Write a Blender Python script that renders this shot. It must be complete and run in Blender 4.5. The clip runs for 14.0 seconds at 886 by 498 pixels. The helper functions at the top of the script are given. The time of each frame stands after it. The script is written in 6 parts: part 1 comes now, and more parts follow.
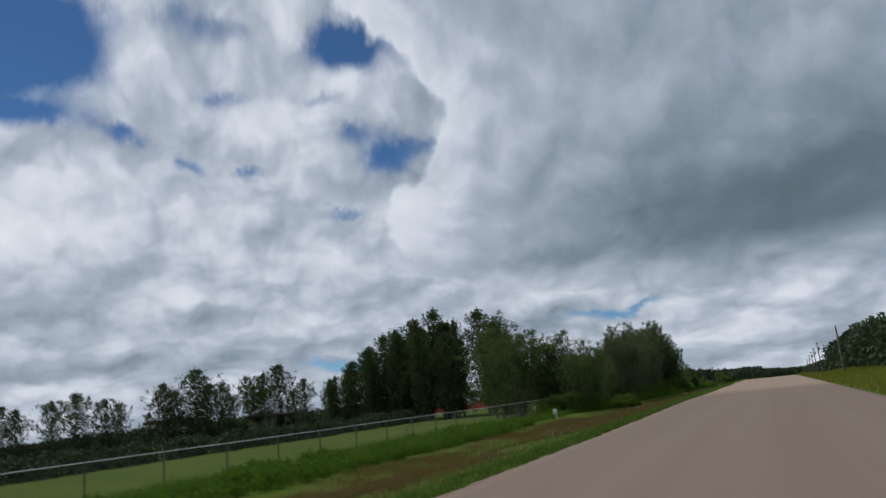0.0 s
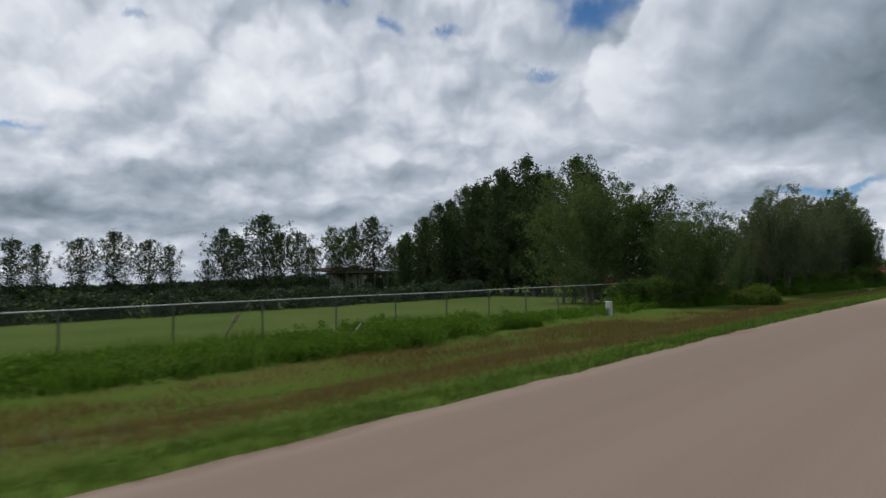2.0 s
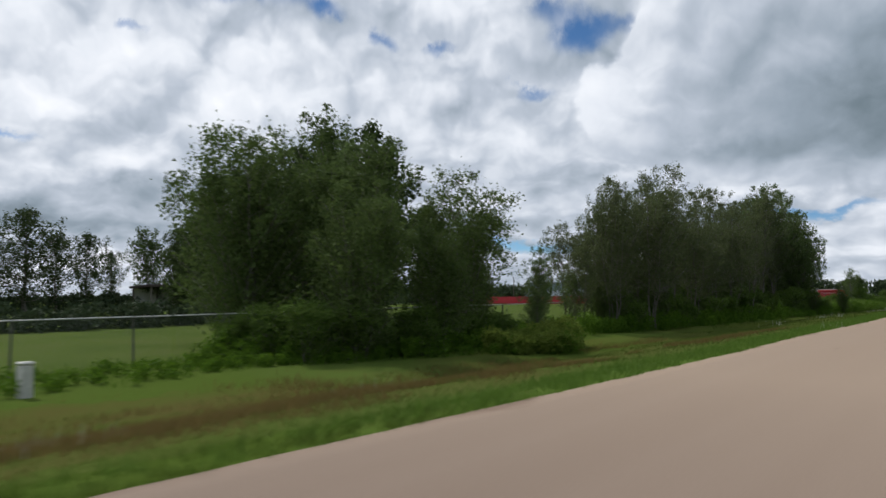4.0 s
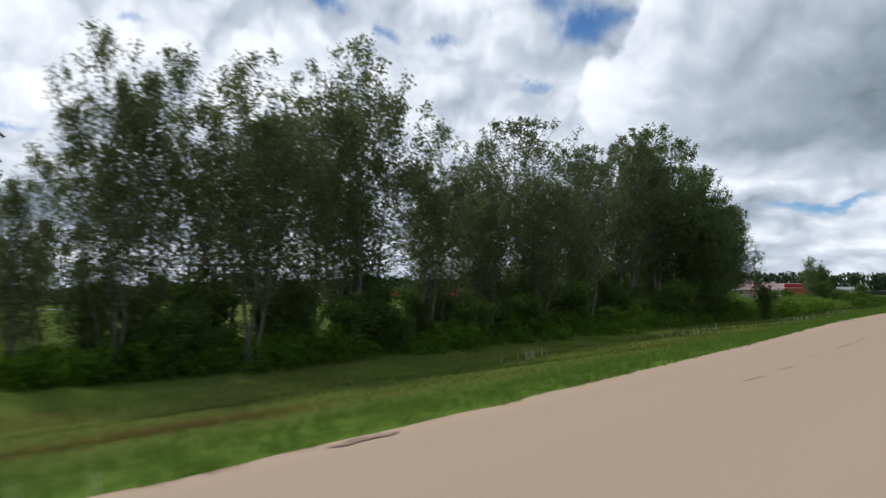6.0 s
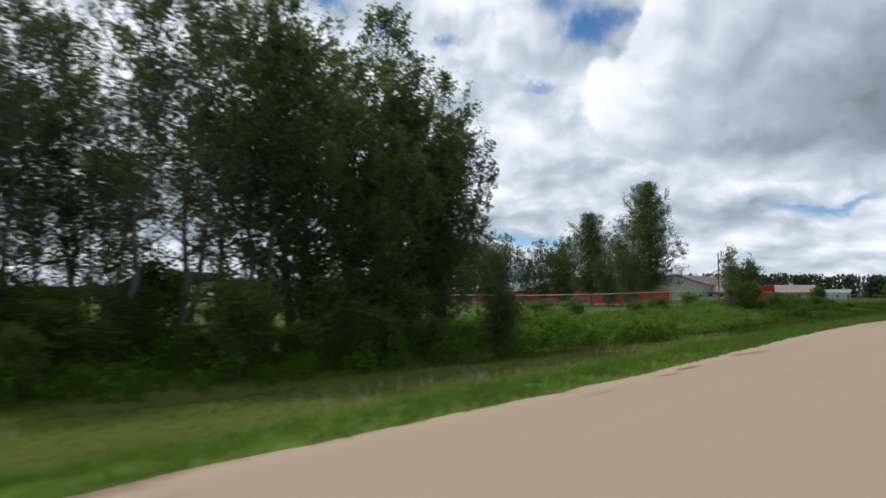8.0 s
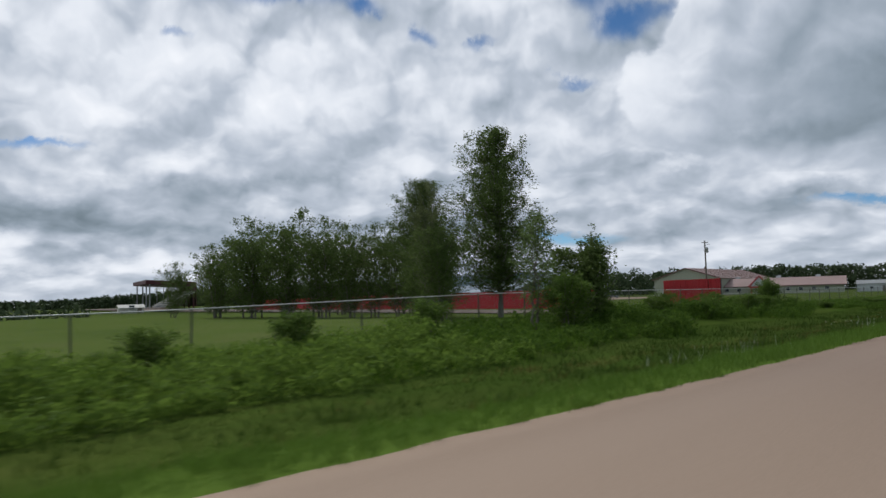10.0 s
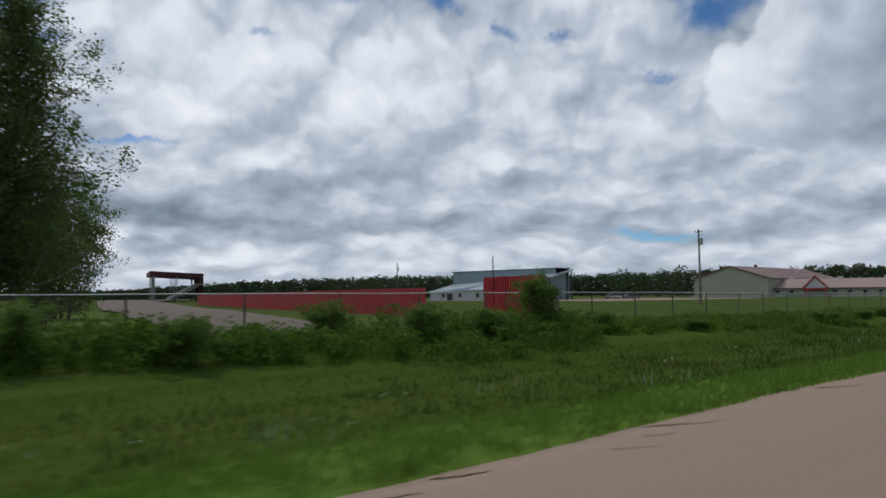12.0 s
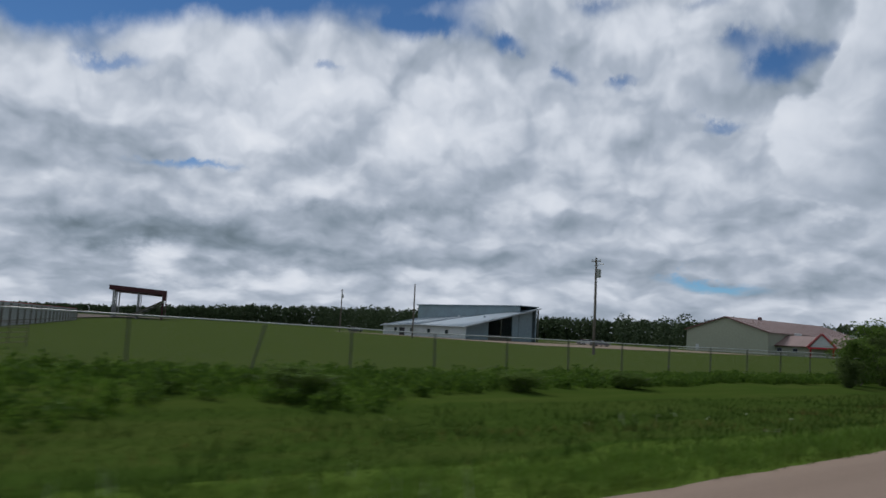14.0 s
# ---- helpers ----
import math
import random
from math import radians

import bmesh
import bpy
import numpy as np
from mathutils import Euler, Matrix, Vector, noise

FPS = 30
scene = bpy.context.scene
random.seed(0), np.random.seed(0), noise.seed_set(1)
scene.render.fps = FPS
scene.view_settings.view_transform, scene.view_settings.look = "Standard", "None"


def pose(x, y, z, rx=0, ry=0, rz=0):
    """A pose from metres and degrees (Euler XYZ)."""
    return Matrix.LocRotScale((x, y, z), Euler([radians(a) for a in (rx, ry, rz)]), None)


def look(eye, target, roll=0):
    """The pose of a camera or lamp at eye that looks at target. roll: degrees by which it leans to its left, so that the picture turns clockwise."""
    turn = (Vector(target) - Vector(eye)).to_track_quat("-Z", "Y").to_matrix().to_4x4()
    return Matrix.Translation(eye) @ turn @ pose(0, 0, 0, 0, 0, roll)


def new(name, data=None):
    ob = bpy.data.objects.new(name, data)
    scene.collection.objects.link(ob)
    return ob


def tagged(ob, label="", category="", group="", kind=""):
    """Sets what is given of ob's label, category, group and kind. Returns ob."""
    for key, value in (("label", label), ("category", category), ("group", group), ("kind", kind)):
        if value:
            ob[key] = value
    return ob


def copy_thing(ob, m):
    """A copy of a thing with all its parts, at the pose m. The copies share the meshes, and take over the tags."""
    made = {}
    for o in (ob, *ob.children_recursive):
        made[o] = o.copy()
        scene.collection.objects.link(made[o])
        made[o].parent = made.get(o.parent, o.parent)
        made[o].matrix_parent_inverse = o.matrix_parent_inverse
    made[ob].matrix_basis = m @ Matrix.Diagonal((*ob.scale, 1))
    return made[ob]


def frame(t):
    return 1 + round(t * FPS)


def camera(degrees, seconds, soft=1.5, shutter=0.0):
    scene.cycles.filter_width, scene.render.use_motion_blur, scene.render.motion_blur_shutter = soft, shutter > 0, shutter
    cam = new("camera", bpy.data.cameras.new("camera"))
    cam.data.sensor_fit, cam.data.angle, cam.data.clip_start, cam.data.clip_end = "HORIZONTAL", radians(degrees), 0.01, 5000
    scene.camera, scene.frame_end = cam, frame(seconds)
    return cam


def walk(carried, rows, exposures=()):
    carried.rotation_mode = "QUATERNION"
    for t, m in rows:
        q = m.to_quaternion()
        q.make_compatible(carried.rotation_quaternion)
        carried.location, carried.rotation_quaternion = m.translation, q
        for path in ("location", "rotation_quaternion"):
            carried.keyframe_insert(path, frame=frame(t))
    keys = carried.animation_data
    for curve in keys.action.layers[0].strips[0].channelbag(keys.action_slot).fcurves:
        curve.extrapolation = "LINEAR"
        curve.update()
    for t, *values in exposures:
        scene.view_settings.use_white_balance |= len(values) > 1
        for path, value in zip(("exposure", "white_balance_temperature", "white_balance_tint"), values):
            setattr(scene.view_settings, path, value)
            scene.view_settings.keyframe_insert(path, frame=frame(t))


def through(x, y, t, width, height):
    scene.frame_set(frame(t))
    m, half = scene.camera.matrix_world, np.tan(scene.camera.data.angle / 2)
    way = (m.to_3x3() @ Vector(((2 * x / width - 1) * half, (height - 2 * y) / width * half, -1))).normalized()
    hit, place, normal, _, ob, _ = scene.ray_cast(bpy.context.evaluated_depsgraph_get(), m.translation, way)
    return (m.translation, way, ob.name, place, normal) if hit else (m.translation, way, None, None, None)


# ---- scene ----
# A car drives along a straight road beside a fairground: x to the right of the road, y ahead.
cam = camera(61.2, 14.0, soft=1.5, shutter=0.25)
PATH = [  # seconds, yaw, pitch, roll, distance along the road
    (0.0, 23.57, 11.54, 5.64, 0.0), (0.5, 22.73, 8.97, 3.12, 6.75), (1.0, 26.16, 6.72, 2.81, 13.58),
    (1.5, 34.38, 2.94, 2.29, 20.59), (2.0, 37.61, 2.02, 1.03, 28.06), (2.5, 38.13, 2.34, 0.36, 35.77),
    (5.0, 36.05, 3.41, 0.2, 74.64), (5.5, 36.33, 3.18, 0.42, 82.44), (6.0, 36.97, 2.69, 0.11, 90.25),
    (6.5, 37.81, 1.5, 0.06, 98.09), (7.0, 38.39, 0.99, 0.85, 105.84), (7.5, 37.81, 1.71, 1.12, 113.92),
    (8.0, 37.11, 2.7, -0.18, 122.26), (8.5, 36.86, 2.55, 0.11, 130.8), (11.0, 44.29, 3.97, 1.29, 174.29),
    (11.5, 44.38, 3.8, 0.08, 183.02), (12.0, 47.65, 3.5, 0.54, 191.78), (12.5, 55.51, 3.95, -1.24, 200.56),
    (13.0, 57.3, 4.23, -2.23, 209.32), (13.5, 53.23, 5.29, -2.69, 218.09), (14.0, 51.12, 6.24, -3.1, 226.92)]
EYE = 1.5
# past the thicket the road turns a little to the right and the land falls away gently
TURN_A, TURN_B, PIVOT = 138.0, 172.0, Vector((0, 152, 0))
FALL = Vector((-0.6, -0.6, -1.4))   # degrees about x, y, z


def turned(w):
    """The rigid move of the land past the turn, done to the share w."""
    return Matrix.Translation(PIVOT) @ Matrix.Rotation(radians(FALL.length) * w, 4, FALL.normalized()) @ Matrix.Translation(-PIVOT)


def turn_share(y):
    u = min(1.0, max(0.0, (y - TURN_A) / (TURN_B - TURN_A)))
    return u * u * (3 - 2 * u)


walk(cam, [(t, turned(turn_share(y)) @ pose(0, y, EYE, 90 + p, r, yaw)) for t, yaw, p, r, y in PATH],
     exposures=[(0.0, -0.32, 6150, 10), (1.5, -0.2, 6300, 10), (2.7, -0.1, 6350, 10), (5.0, 0.16, 6350, 10), (7.0, 0.26, 6350, 10), (8.7, 0.24, 6350, 10), (10.8, -0.18, 6250, 10), (12.2, -0.17, 6200, 10), (14.0, -0.33, 6150, 10)])

# ---- world: blue sky, broken cloud deck, one large dark cloud ----
SUN_AZ, SUN_EL = 80.0, 50.0   # degrees to the left of the road's direction, degrees up
world = bpy.data.worlds.new("sky")
scene.world = world
world.use_nodes = True
wt = world.node_tree
wt.nodes.clear()


def wmath(op, a, b=None, c=None, clamp=False):
    n = wt.nodes.new("ShaderNodeMath")
    n.operation, n.use_clamp = op, clamp
    for i, v in enumerate((a, b, c)):
        if v is None:
            continue
        if isinstance(v, (int, float)):
            n.inputs[i].default_value = v
        else:
            wt.links.new(v, n.inputs[i])
    return n.outputs[0]


def wnoise(vec, scale, detail, rough, lac=2.0, off=(0, 0, 0)):
    m = wt.nodes.new("ShaderNodeMapping")
    m.inputs["Location"].default_value = off
    wt.links.new(vec, m.inputs["Vector"])
    n = wt.nodes.new("ShaderNodeTexNoise")
    n.inputs["Scale"].default_value, n.inputs["Detail"].default_value = scale, detail
    n.inputs["Roughness"].default_value, n.inputs["Lacunarity"].default_value = rough, lac
    wt.links.new(m.outputs[0], n.inputs["Vector"])
    return n.outputs[0]


coord = wt.nodes.new("ShaderNodeTexCoord")
sep = wt.nodes.new("ShaderNodeSeparateXYZ")
wt.links.new(coord.outputs["Generated"], sep.inputs[0])
dx, dy, dz = sep.outputs
up = wmath("MAXIMUM", dz, 0.0)
DEG = 57.29578
az = wmath("MULTIPLY", wmath("ARCTAN2", wmath("MULTIPLY", dx, -1), dy), DEG)
el = wmath("MULTIPLY", wmath("ARCSINE", up), DEG)
# clouds flatten towards the horizon: height in the pattern goes with the logarithm of the elevation
vert = wmath("MULTIPLY", wmath("LOGARITHM", wmath("ADD", el, 8.0), 2.71828), 20.0)


def plane(off_a, off_v):
    c = wt.nodes.new("ShaderNodeCombineXYZ")
    wt.links.new(wmath("ADD", az, off_a), c.inputs[0])
    wt.links.new(wmath("ADD", vert, off_v), c.inputs[1])
    return c.outputs[0]


here = plane(0.0, 0.0)
billow = wnoise(here, 0.105, 8, 0.50, off=(4, 2, 0))
patchy = wnoise(here, 0.045, 4, 0.5, off=(13, 6, 1))
ragged = wnoise(here, 0.30, 8, 0.62, off=(7, 9, 2))
fluff_n = wt.nodes.new("ShaderNodeTexNoise")
fluff_n.inputs["Scale"].default_value, fluff_n.inputs["Detail"].default_value, fluff_n.inputs["Roughness"].default_value = 0.26, 3, 0.45
wt.links.new(here, fluff_n.inputs["Vector"])


def fluffed(vec, warp=4.0):
    """The place in the cloud pattern, pushed about by fine turbulence."""
    w = wt.nodes.new("ShaderNodeVectorMath")
    w.operation = "MULTIPLY_ADD"
    w.inputs[1].default_value = (warp, warp, 0)
    wt.links.new(fluff_n.outputs[1], w.inputs[0])
    wt.links.new(vec, w.inputs[2])
    m = wt.nodes.new("ShaderNodeMapping")
    m.inputs["Scale"].default_value = (0.72, 1.12, 1)
    wt.links.new(w.outputs[0], m.inputs["Vector"])
    return m.outputs[0]


def heaps(vec, scale=0.17, detail=2.6, rough=0.46):
    """Cauliflower heaps of cloud: rounded lobes that carry smaller lobes, high in the middle and low in the creases."""
    v = wt.nodes.new("ShaderNodeTexVoronoi")
    v.voronoi_dimensions, v.feature, v.normalize = "2D", "SMOOTH_F1", True
    v.inputs["Scale"].default_value, v.inputs["Detail"].default_value, v.inputs["Roughness"].default_value = scale, detail, rough
    v.inputs["Lacunarity"].default_value, v.inputs["Smoothness"].default_value = 2.3, 0.55
    wt.links.new(vec, v.inputs["Vector"])
    return wmath("SUBTRACT", 0.42, v.outputs["Distance"])


puffs = heaps(fluffed(here))
lit = wmath("SUBTRACT", puffs, heaps(fluffed(plane(0.9, 1.4))))
soft = wmath("SUBTRACT", wnoise(here, 0.20, 4, 0.50, off=(2, 8, 5)), wnoise(plane(0.7, 1.5), 0.20, 4, 0.50, off=(2, 8, 5)))
relief = wmath("ADD", wmath("MULTIPLY", lit, 0.85), wmath("MULTIPLY", soft, 0.55))
bend = wmath("SUBTRACT", billow, 0.5)
bend2 = wmath("SUBTRACT", ragged, 0.5)
az_w = wmath("ADD", az, wmath("ADD", wmath("MULTIPLY", bend, 7.0), wmath("MULTIPLY", bend2, 5.0)))
el_w = wmath("ADD", el, wmath("ADD", wmath("MULTIPLY", bend2, 3.2), wmath("MULTIPLY", bend, -3.0)))


def blob(a, e, wa, we, amp):
    u = wmath("DIVIDE", wmath("SUBTRACT", az_w, a), wa)
    v = wmath("DIVIDE", wmath("SUBTRACT", el_w, e), we)
    r2 = wmath("ADD", wmath("MULTIPLY", u, u), wmath("MULTIPLY", v, v))
    return wmath("MULTIPLY", wmath("POWER", 2.71828, wmath("MULTIPLY", r2, -1.0)), amp)


def total(blobs, start):
    s = start
    for b in blobs:
        s = wmath("ADD", s, blob(*b))
    return s


def curve(value, lo, hi, points):
    """A smooth function of value through (value, result) points, results between 0 and 1."""
    n = wt.nodes.new("ShaderNodeMapRange")
    n.inputs["From Min"].default_value, n.inputs["From Max"].default_value = lo, hi
    wt.links.new(value, n.inputs["Value"])
    r = wt.nodes.new("ShaderNodeValToRGB")
    r.color_ramp.interpolation = "EASE"
    pts = [((p - lo) / (hi - lo), v) for p, v in points]
    r.color_ramp.elements[0].position, r.color_ramp.elements[1].position = pts[0][0], pts[-1][0]
    r.color_ramp.elements[0].color, r.color_ramp.elements[1].color = (pts[0][1],) * 3 + (1,), (pts[-1][1],) * 3 + (1,)
    for p, v in pts[1:-1]:
        r.color_ramp.elements.new(p).color = (v, v, v, 1)
    wt.links.new(n.outputs[0], r.inputs[0])
    return r.outputs[0]


HOLES = [(29, 26.6, 4.6, 2.2, -0.62), (40, 28.5, 6, 1.6, -0.30), (52, 26.5, 5.5, 4.2, -0.66), (82, 20.6, 8, 2.6, -0.80), (70, 23.6, 9, 2.7, -0.80), (59, 26.0, 7, 2.8, -0.70), (45.9, 21.0, 1.8, 0.8, -0.38),
         (41.5, 19.1, 1.8, 0.7, -0.34), (25.4, 18.9, 3.2, 1.2, -0.42), (29.0, 20.4, 3.2, 0.8, -0.30), (31.5, 22.6, 3.5, 0.8, -0.26), (9.6, 5.3, 4.0, 0.5, -0.46), (30.4, 3.5, 4.5, 0.6, -0.44),
         (69.0, 10.1, 3.6, 0.5, -0.36), (36.2, 18.4, 1.4, 0.6, -0.34), (29.4, 15.0, 1.8, 0.6, -0.34), (74.8, 17.0, 2.8, 0.6, -0.30), (59.4, 18.6, 1.6, 0.5, -0.28), (38.4, 23.3, 3.0, 0.7, -0.26), (52.5, 21.6, 3.4, 0.9, -0.34)]
SHADES = [(70, 5.4, 6, 1.4, -0.20), (62, 5.0, 8, 1.6, -0.24), (77, 4.8, 5, 1.0, -0.24), (57, 7.4, 8, 0.9, -0.12), (77, 10.2, 6, 2.0, -0.18),
          (45, 7.2, 9, 1.0, -0.12), (23.5, 5.0, 4.0, 1.2, -0.16), (48, 4.6, 7, 0.8, -0.06), (61, 10.8, 3.5, 1.6, -0.14),
          (36, 13.3, 3.5, 1.6, -0.12), (47, 14.4, 3.0, 1.4, -0.12), (13, 5.8, 5, 0.6, -0.10), (35, 5.2, 6, 0.7, -0.06)]
LIGHTS = [(67, 2.2, 12, 0.7, 0.16), (71.2, 3.2, 2.0, 1.0, 0.34), (61, 9.2, 9, 1.0, 0.10), (54, 15.4, 16, 4.5, 0.08), (23, 8.3, 2.2, 0.8, 0.22),
          (2, 8.3, 6, 0.6, 0.20), (0, 3.0, 6, 1.2, 0.16), (11, 7.2, 4, 0.5, 0.14), (37, 12.6, 1.5, 2.4, 0.10)]
cover = total(HOLES, wmath("ADD", 0.66, wmath("ADD", wmath("MULTIPLY_ADD", puffs, 0.42, wmath("MULTIPLY", bend, 0.30)), wmath("MULTIPLY", bend2, 0.40))))
mask_n = wt.nodes.new("ShaderNodeMapRange")
mask_n.interpolation_type = "SMOOTHSTEP"
mask_n.inputs["From Min"].default_value, mask_n.inputs["From Max"].default_value = 0.22, 0.60
wt.links.new(cover, mask_n.inputs["Value"])
deck_mask = mask_n.outputs[0]
deck = wmath("ADD", wmath("ADD", wmath("MULTIPLY_ADD", puffs, 0.55, 0.795), wmath("MULTIPLY", relief, 0.92)), wmath("ADD", wmath("MULTIPLY", bend, 0.18), wmath("MULTIPLY", wmath("SUBTRACT", patchy, 0.5), 0.32)))
deck = total(SHADES + LIGHTS, deck)
# the far deck shows its shaded undersides
deck = wmath("SUBTRACT", deck, wmath("MULTIPLY", curve(el_w, 0, 40, [(0, 1.0), (5, 1.0), (11, 0.25), (15, 0.0), (40, 0.0)]), 0.08))
# the great cloud ahead: a bright billowing edge, a grey body and a dark flat base
edge_az = wmath("MULTIPLY", curve(el, 0, 60, [(0, 0.25), (6.5, 0.25), (8.5, 0.48), (10.5, 0.63), (14, 0.615), (18, 0.575), (22, 0.50), (25.5, 0.60), (31, 0.71), (60, 0.75)]), 40.0)
lobes = heaps(fluffed(here, 2.0), 0.17, 2.8, 0.5)
wob = wmath("ADD", wmath("MULTIPLY", lobes, 9.0), wmath("ADD", wmath("MULTIPLY", bend, 2.5), wmath("MULTIPLY", bend2, 1.8)))
inward = wmath("ADD", wmath("SUBTRACT", edge_az, az), wob)
big_n = wt.nodes.new("ShaderNodeMapRange")
big_n.interpolation_type = "SMOOTHSTEP"
big_n.inputs["From Min"].default_value, big_n.inputs["From Max"].default_value = -0.4, 0.8
wt.links.new(inward, big_n.inputs["Value"])
above = curve(wmath("ADD", el, wmath("MULTIPLY", bend, 3.0)), 0, 40, [(0, 0.0), (5.5, 0.0), (10.5, 1.0), (40, 1.0)])
big_mask = wmath("MULTIPLY", big_n.outputs[0], above)
body = curve(inward, 0, 40, [(0, 0.86), (3, 0.82), (7, 0.71), (12, 0.62), (20, 0.59), (40, 0.56)])
body = wmath("ADD", body, wmath("ADD", wmath("MULTIPLY", relief, 0.55), wmath("ADD", wmath("MULTIPLY", puffs, 0.20), wmath("MULTIPLY", bend2, 0.08))))
gloom = wmath("SUBTRACT", 1.0, curve(el_w, 0, 40, [(0, 0.50), (9.0, 0.58), (12.5, 0.52), (17, 0.22), (23, 0.0), (40, 0.03)]))
shade_side = curve(wmath("ADD", az, wmath("MULTIPLY", bend2, 6.0)), -40, 40, [(-40, 1.0), (3, 1.0), (12, 0.45), (21, 0.06), (40, 0.0)])
body = wmath("MULTIPLY", body, wmath("SUBTRACT", 1.0, wmath("MULTIPLY", shade_side, wmath("SUBTRACT", 1.0, gloom))))
rim = wmath("MULTIPLY", curve(inward, 0, 40, [(0, 1.0), (2.5, 0.75), (6, 0.0), (40, 0.0)]), curve(el, 0, 40, [(0, 0.0), (9, 0.0), (13.5, 1.0), (40, 1.0)]))
body = total([(-5, 11.5, 9, 3.2, -0.06), (17, 9.6, 4, 1.0, -0.10)], wmath("ADD", body, wmath("MULTIPLY", rim, 0.13)))
# the thinner, bluer deck just outside the great cloud's edge
outside = wmath("MULTIPLY", curve(wmath("MULTIPLY", inward, -1.0), -10, 20, [(-10, 1.0), (0.5, 1.0), (4, 0.6), (9, 0.0), (20, 0.0)]), curve(el, 0, 40, [(0, 0.0), (9, 0.0), (14, 1.0), (40, 1.0)]))
deck = wmath("SUBTRACT", deck, wmath("MULTIPLY", outside, 0.15))
tone_mix = wt.nodes.new("ShaderNodeMix")
wt.links.new(big_mask, tone_mix.inputs[0])
wt.links.new(deck, tone_mix.inputs[2])
wt.links.new(body, tone_mix.inputs[3])
tone = tone_mix.outputs[0]
mask = wmath("MAXIMUM", deck_mask, big_mask)
ramp = wt.nodes.new("ShaderNodeValToRGB")
wt.links.new(wmath("MULTIPLY", tone, 1 / 1.4, clamp=True), ramp.inputs[0])
stops = [(0.0, (0.088, 0.118, 0.135)), (0.25, (0.165, 0.212, 0.245)), (0.5, (0.305, 0.362, 0.422)), (0.75, (0.505, 0.555, 0.628)), (1.0, (0.80, 0.83, 0.88)), (1.4, (1.05, 1.05, 1.06))]
stops = [(p / 1.4, c) for p, c in stops]
ramp.color_ramp.elements[0].position, ramp.color_ramp.elements[1].position = 0.0, 1.0
ramp.color_ramp.elements[0].color, ramp.color_ramp.elements[1].color = (*stops[0][1], 1), (*stops[-1][1], 1)
for p, c in stops[1:-1]:
    ramp.color_ramp.elements.new(p).color = (*c, 1)
sky = wt.nodes.new("ShaderNodeTexSky")
sky.sky_type, sky.sun_disc = "NISHITA", False
sky.sun_elevation, sky.sun_rotation = radians(SUN_EL), radians(-SUN_AZ)
sky.altitude, sky.air_density, sky.dust_density, sky.ozone_density = 3000, 1.0, 0.0, 2.2
sky_bg = wt.nodes.new("ShaderNodeBackground")
sky_bg.inputs["Strength"].default_value = 0.075
sky_tint = wt.nodes.new("ShaderNodeMix")
sky_tint.data_type, sky_tint.blend_type = "RGBA", "MULTIPLY"
sky_tint.inputs[0].default_value = 1.0
sky_tint.inputs[7].default_value = (0.66, 0.92, 1.08, 1)
wt.links.new(sky.outputs[0], sky_tint.inputs[6])
wt.links.new(sky_tint.outputs[2], sky_bg.inputs["Color"])
cloud_bg = wt.nodes.new("ShaderNodeBackground")
wt.links.new(ramp.outputs[0], cloud_bg.inputs["Color"])
cloud_bg.inputs["Strength"].default_value = 1.0
mixer = wt.nodes.new("ShaderNodeMixShader")
wt.links.new(mask, mixer.inputs[0])
wt.links.new(sky_bg.outputs[0], mixer.inputs[1])
wt.links.new(cloud_bg.outputs[0], mixer.inputs[2])
w_out = wt.nodes.new("ShaderNodeOutputWorld")
wt.links.new(mixer.outputs[0], w_out.inputs["Surface"])

sun = new("sun", bpy.data.lights.new("sun", "SUN"))
sun.data.energy, sun.data.angle, sun.data.color = 2.1, radians(4.0), (1.0, 0.95, 0.87)
sa, se = radians(SUN_AZ), radians(SUN_EL)
sun.matrix_world = look((-math.sin(sa) * math.cos(se) * 50, math.cos(sa) * math.cos(se) * 50, math.sin(se) * 50), (0, 0, 0))


# ---- materials ----
def material(name):
    m = bpy.data.materials.new(name)
    m.use_nodes = True
    return m, m.node_tree, m.node_tree.nodes["Principled BSDF"]


def tex_noise(nt, scale, detail=4, rough=0.6, stretch=(1, 1, 1), where="Object"):
    tc, mp = nt.nodes.new("ShaderNodeTexCoord"), nt.nodes.new("ShaderNodeMapping")
    mp.inputs["Scale"].default_value = stretch
    n = nt.nodes.new("ShaderNodeTexNoise")
    n.inputs["Scale"].default_value, n.inputs["Detail"].default_value, n.inputs["Roughness"].default_value = scale, detail, rough
    nt.links.new(tc.outputs[where], mp.inputs[0])
    nt.links.new(mp.outputs[0], n.inputs["Vector"])
    return n.outputs[0]


def ramped(nt, value, stops):
    r = nt.nodes.new("ShaderNodeValToRGB")
    r.color_ramp.elements[0].position, r.color_ramp.elements[1].position = stops[0][0], stops[-1][0]
    r.color_ramp.elements[0].color, r.color_ramp.elements[1].color = (*stops[0][1], 1), (*stops[-1][1], 1)
    for p, c in stops[1:-1]:
        r.color_ramp.elements.new(p).color = (*c, 1)
    nt.links.new(value, r.inputs[0])
    return r.outputs[0]


def blend(nt, fac, a, b, mode="MIX"):
    n = nt.nodes.new("ShaderNodeMix")
    n.data_type, n.blend_type = "RGBA", mode
    for key, v in ((0, fac), (6, a), (7, b)):
        if isinstance(v, tuple):
            n.inputs[key].default_value = (*v, 1)
        elif isinstance(v, (int, float)):
            n.inputs[key].default_value = v
        else:
            nt.links.new(v, n.inputs[key])
    return n.outputs[2]


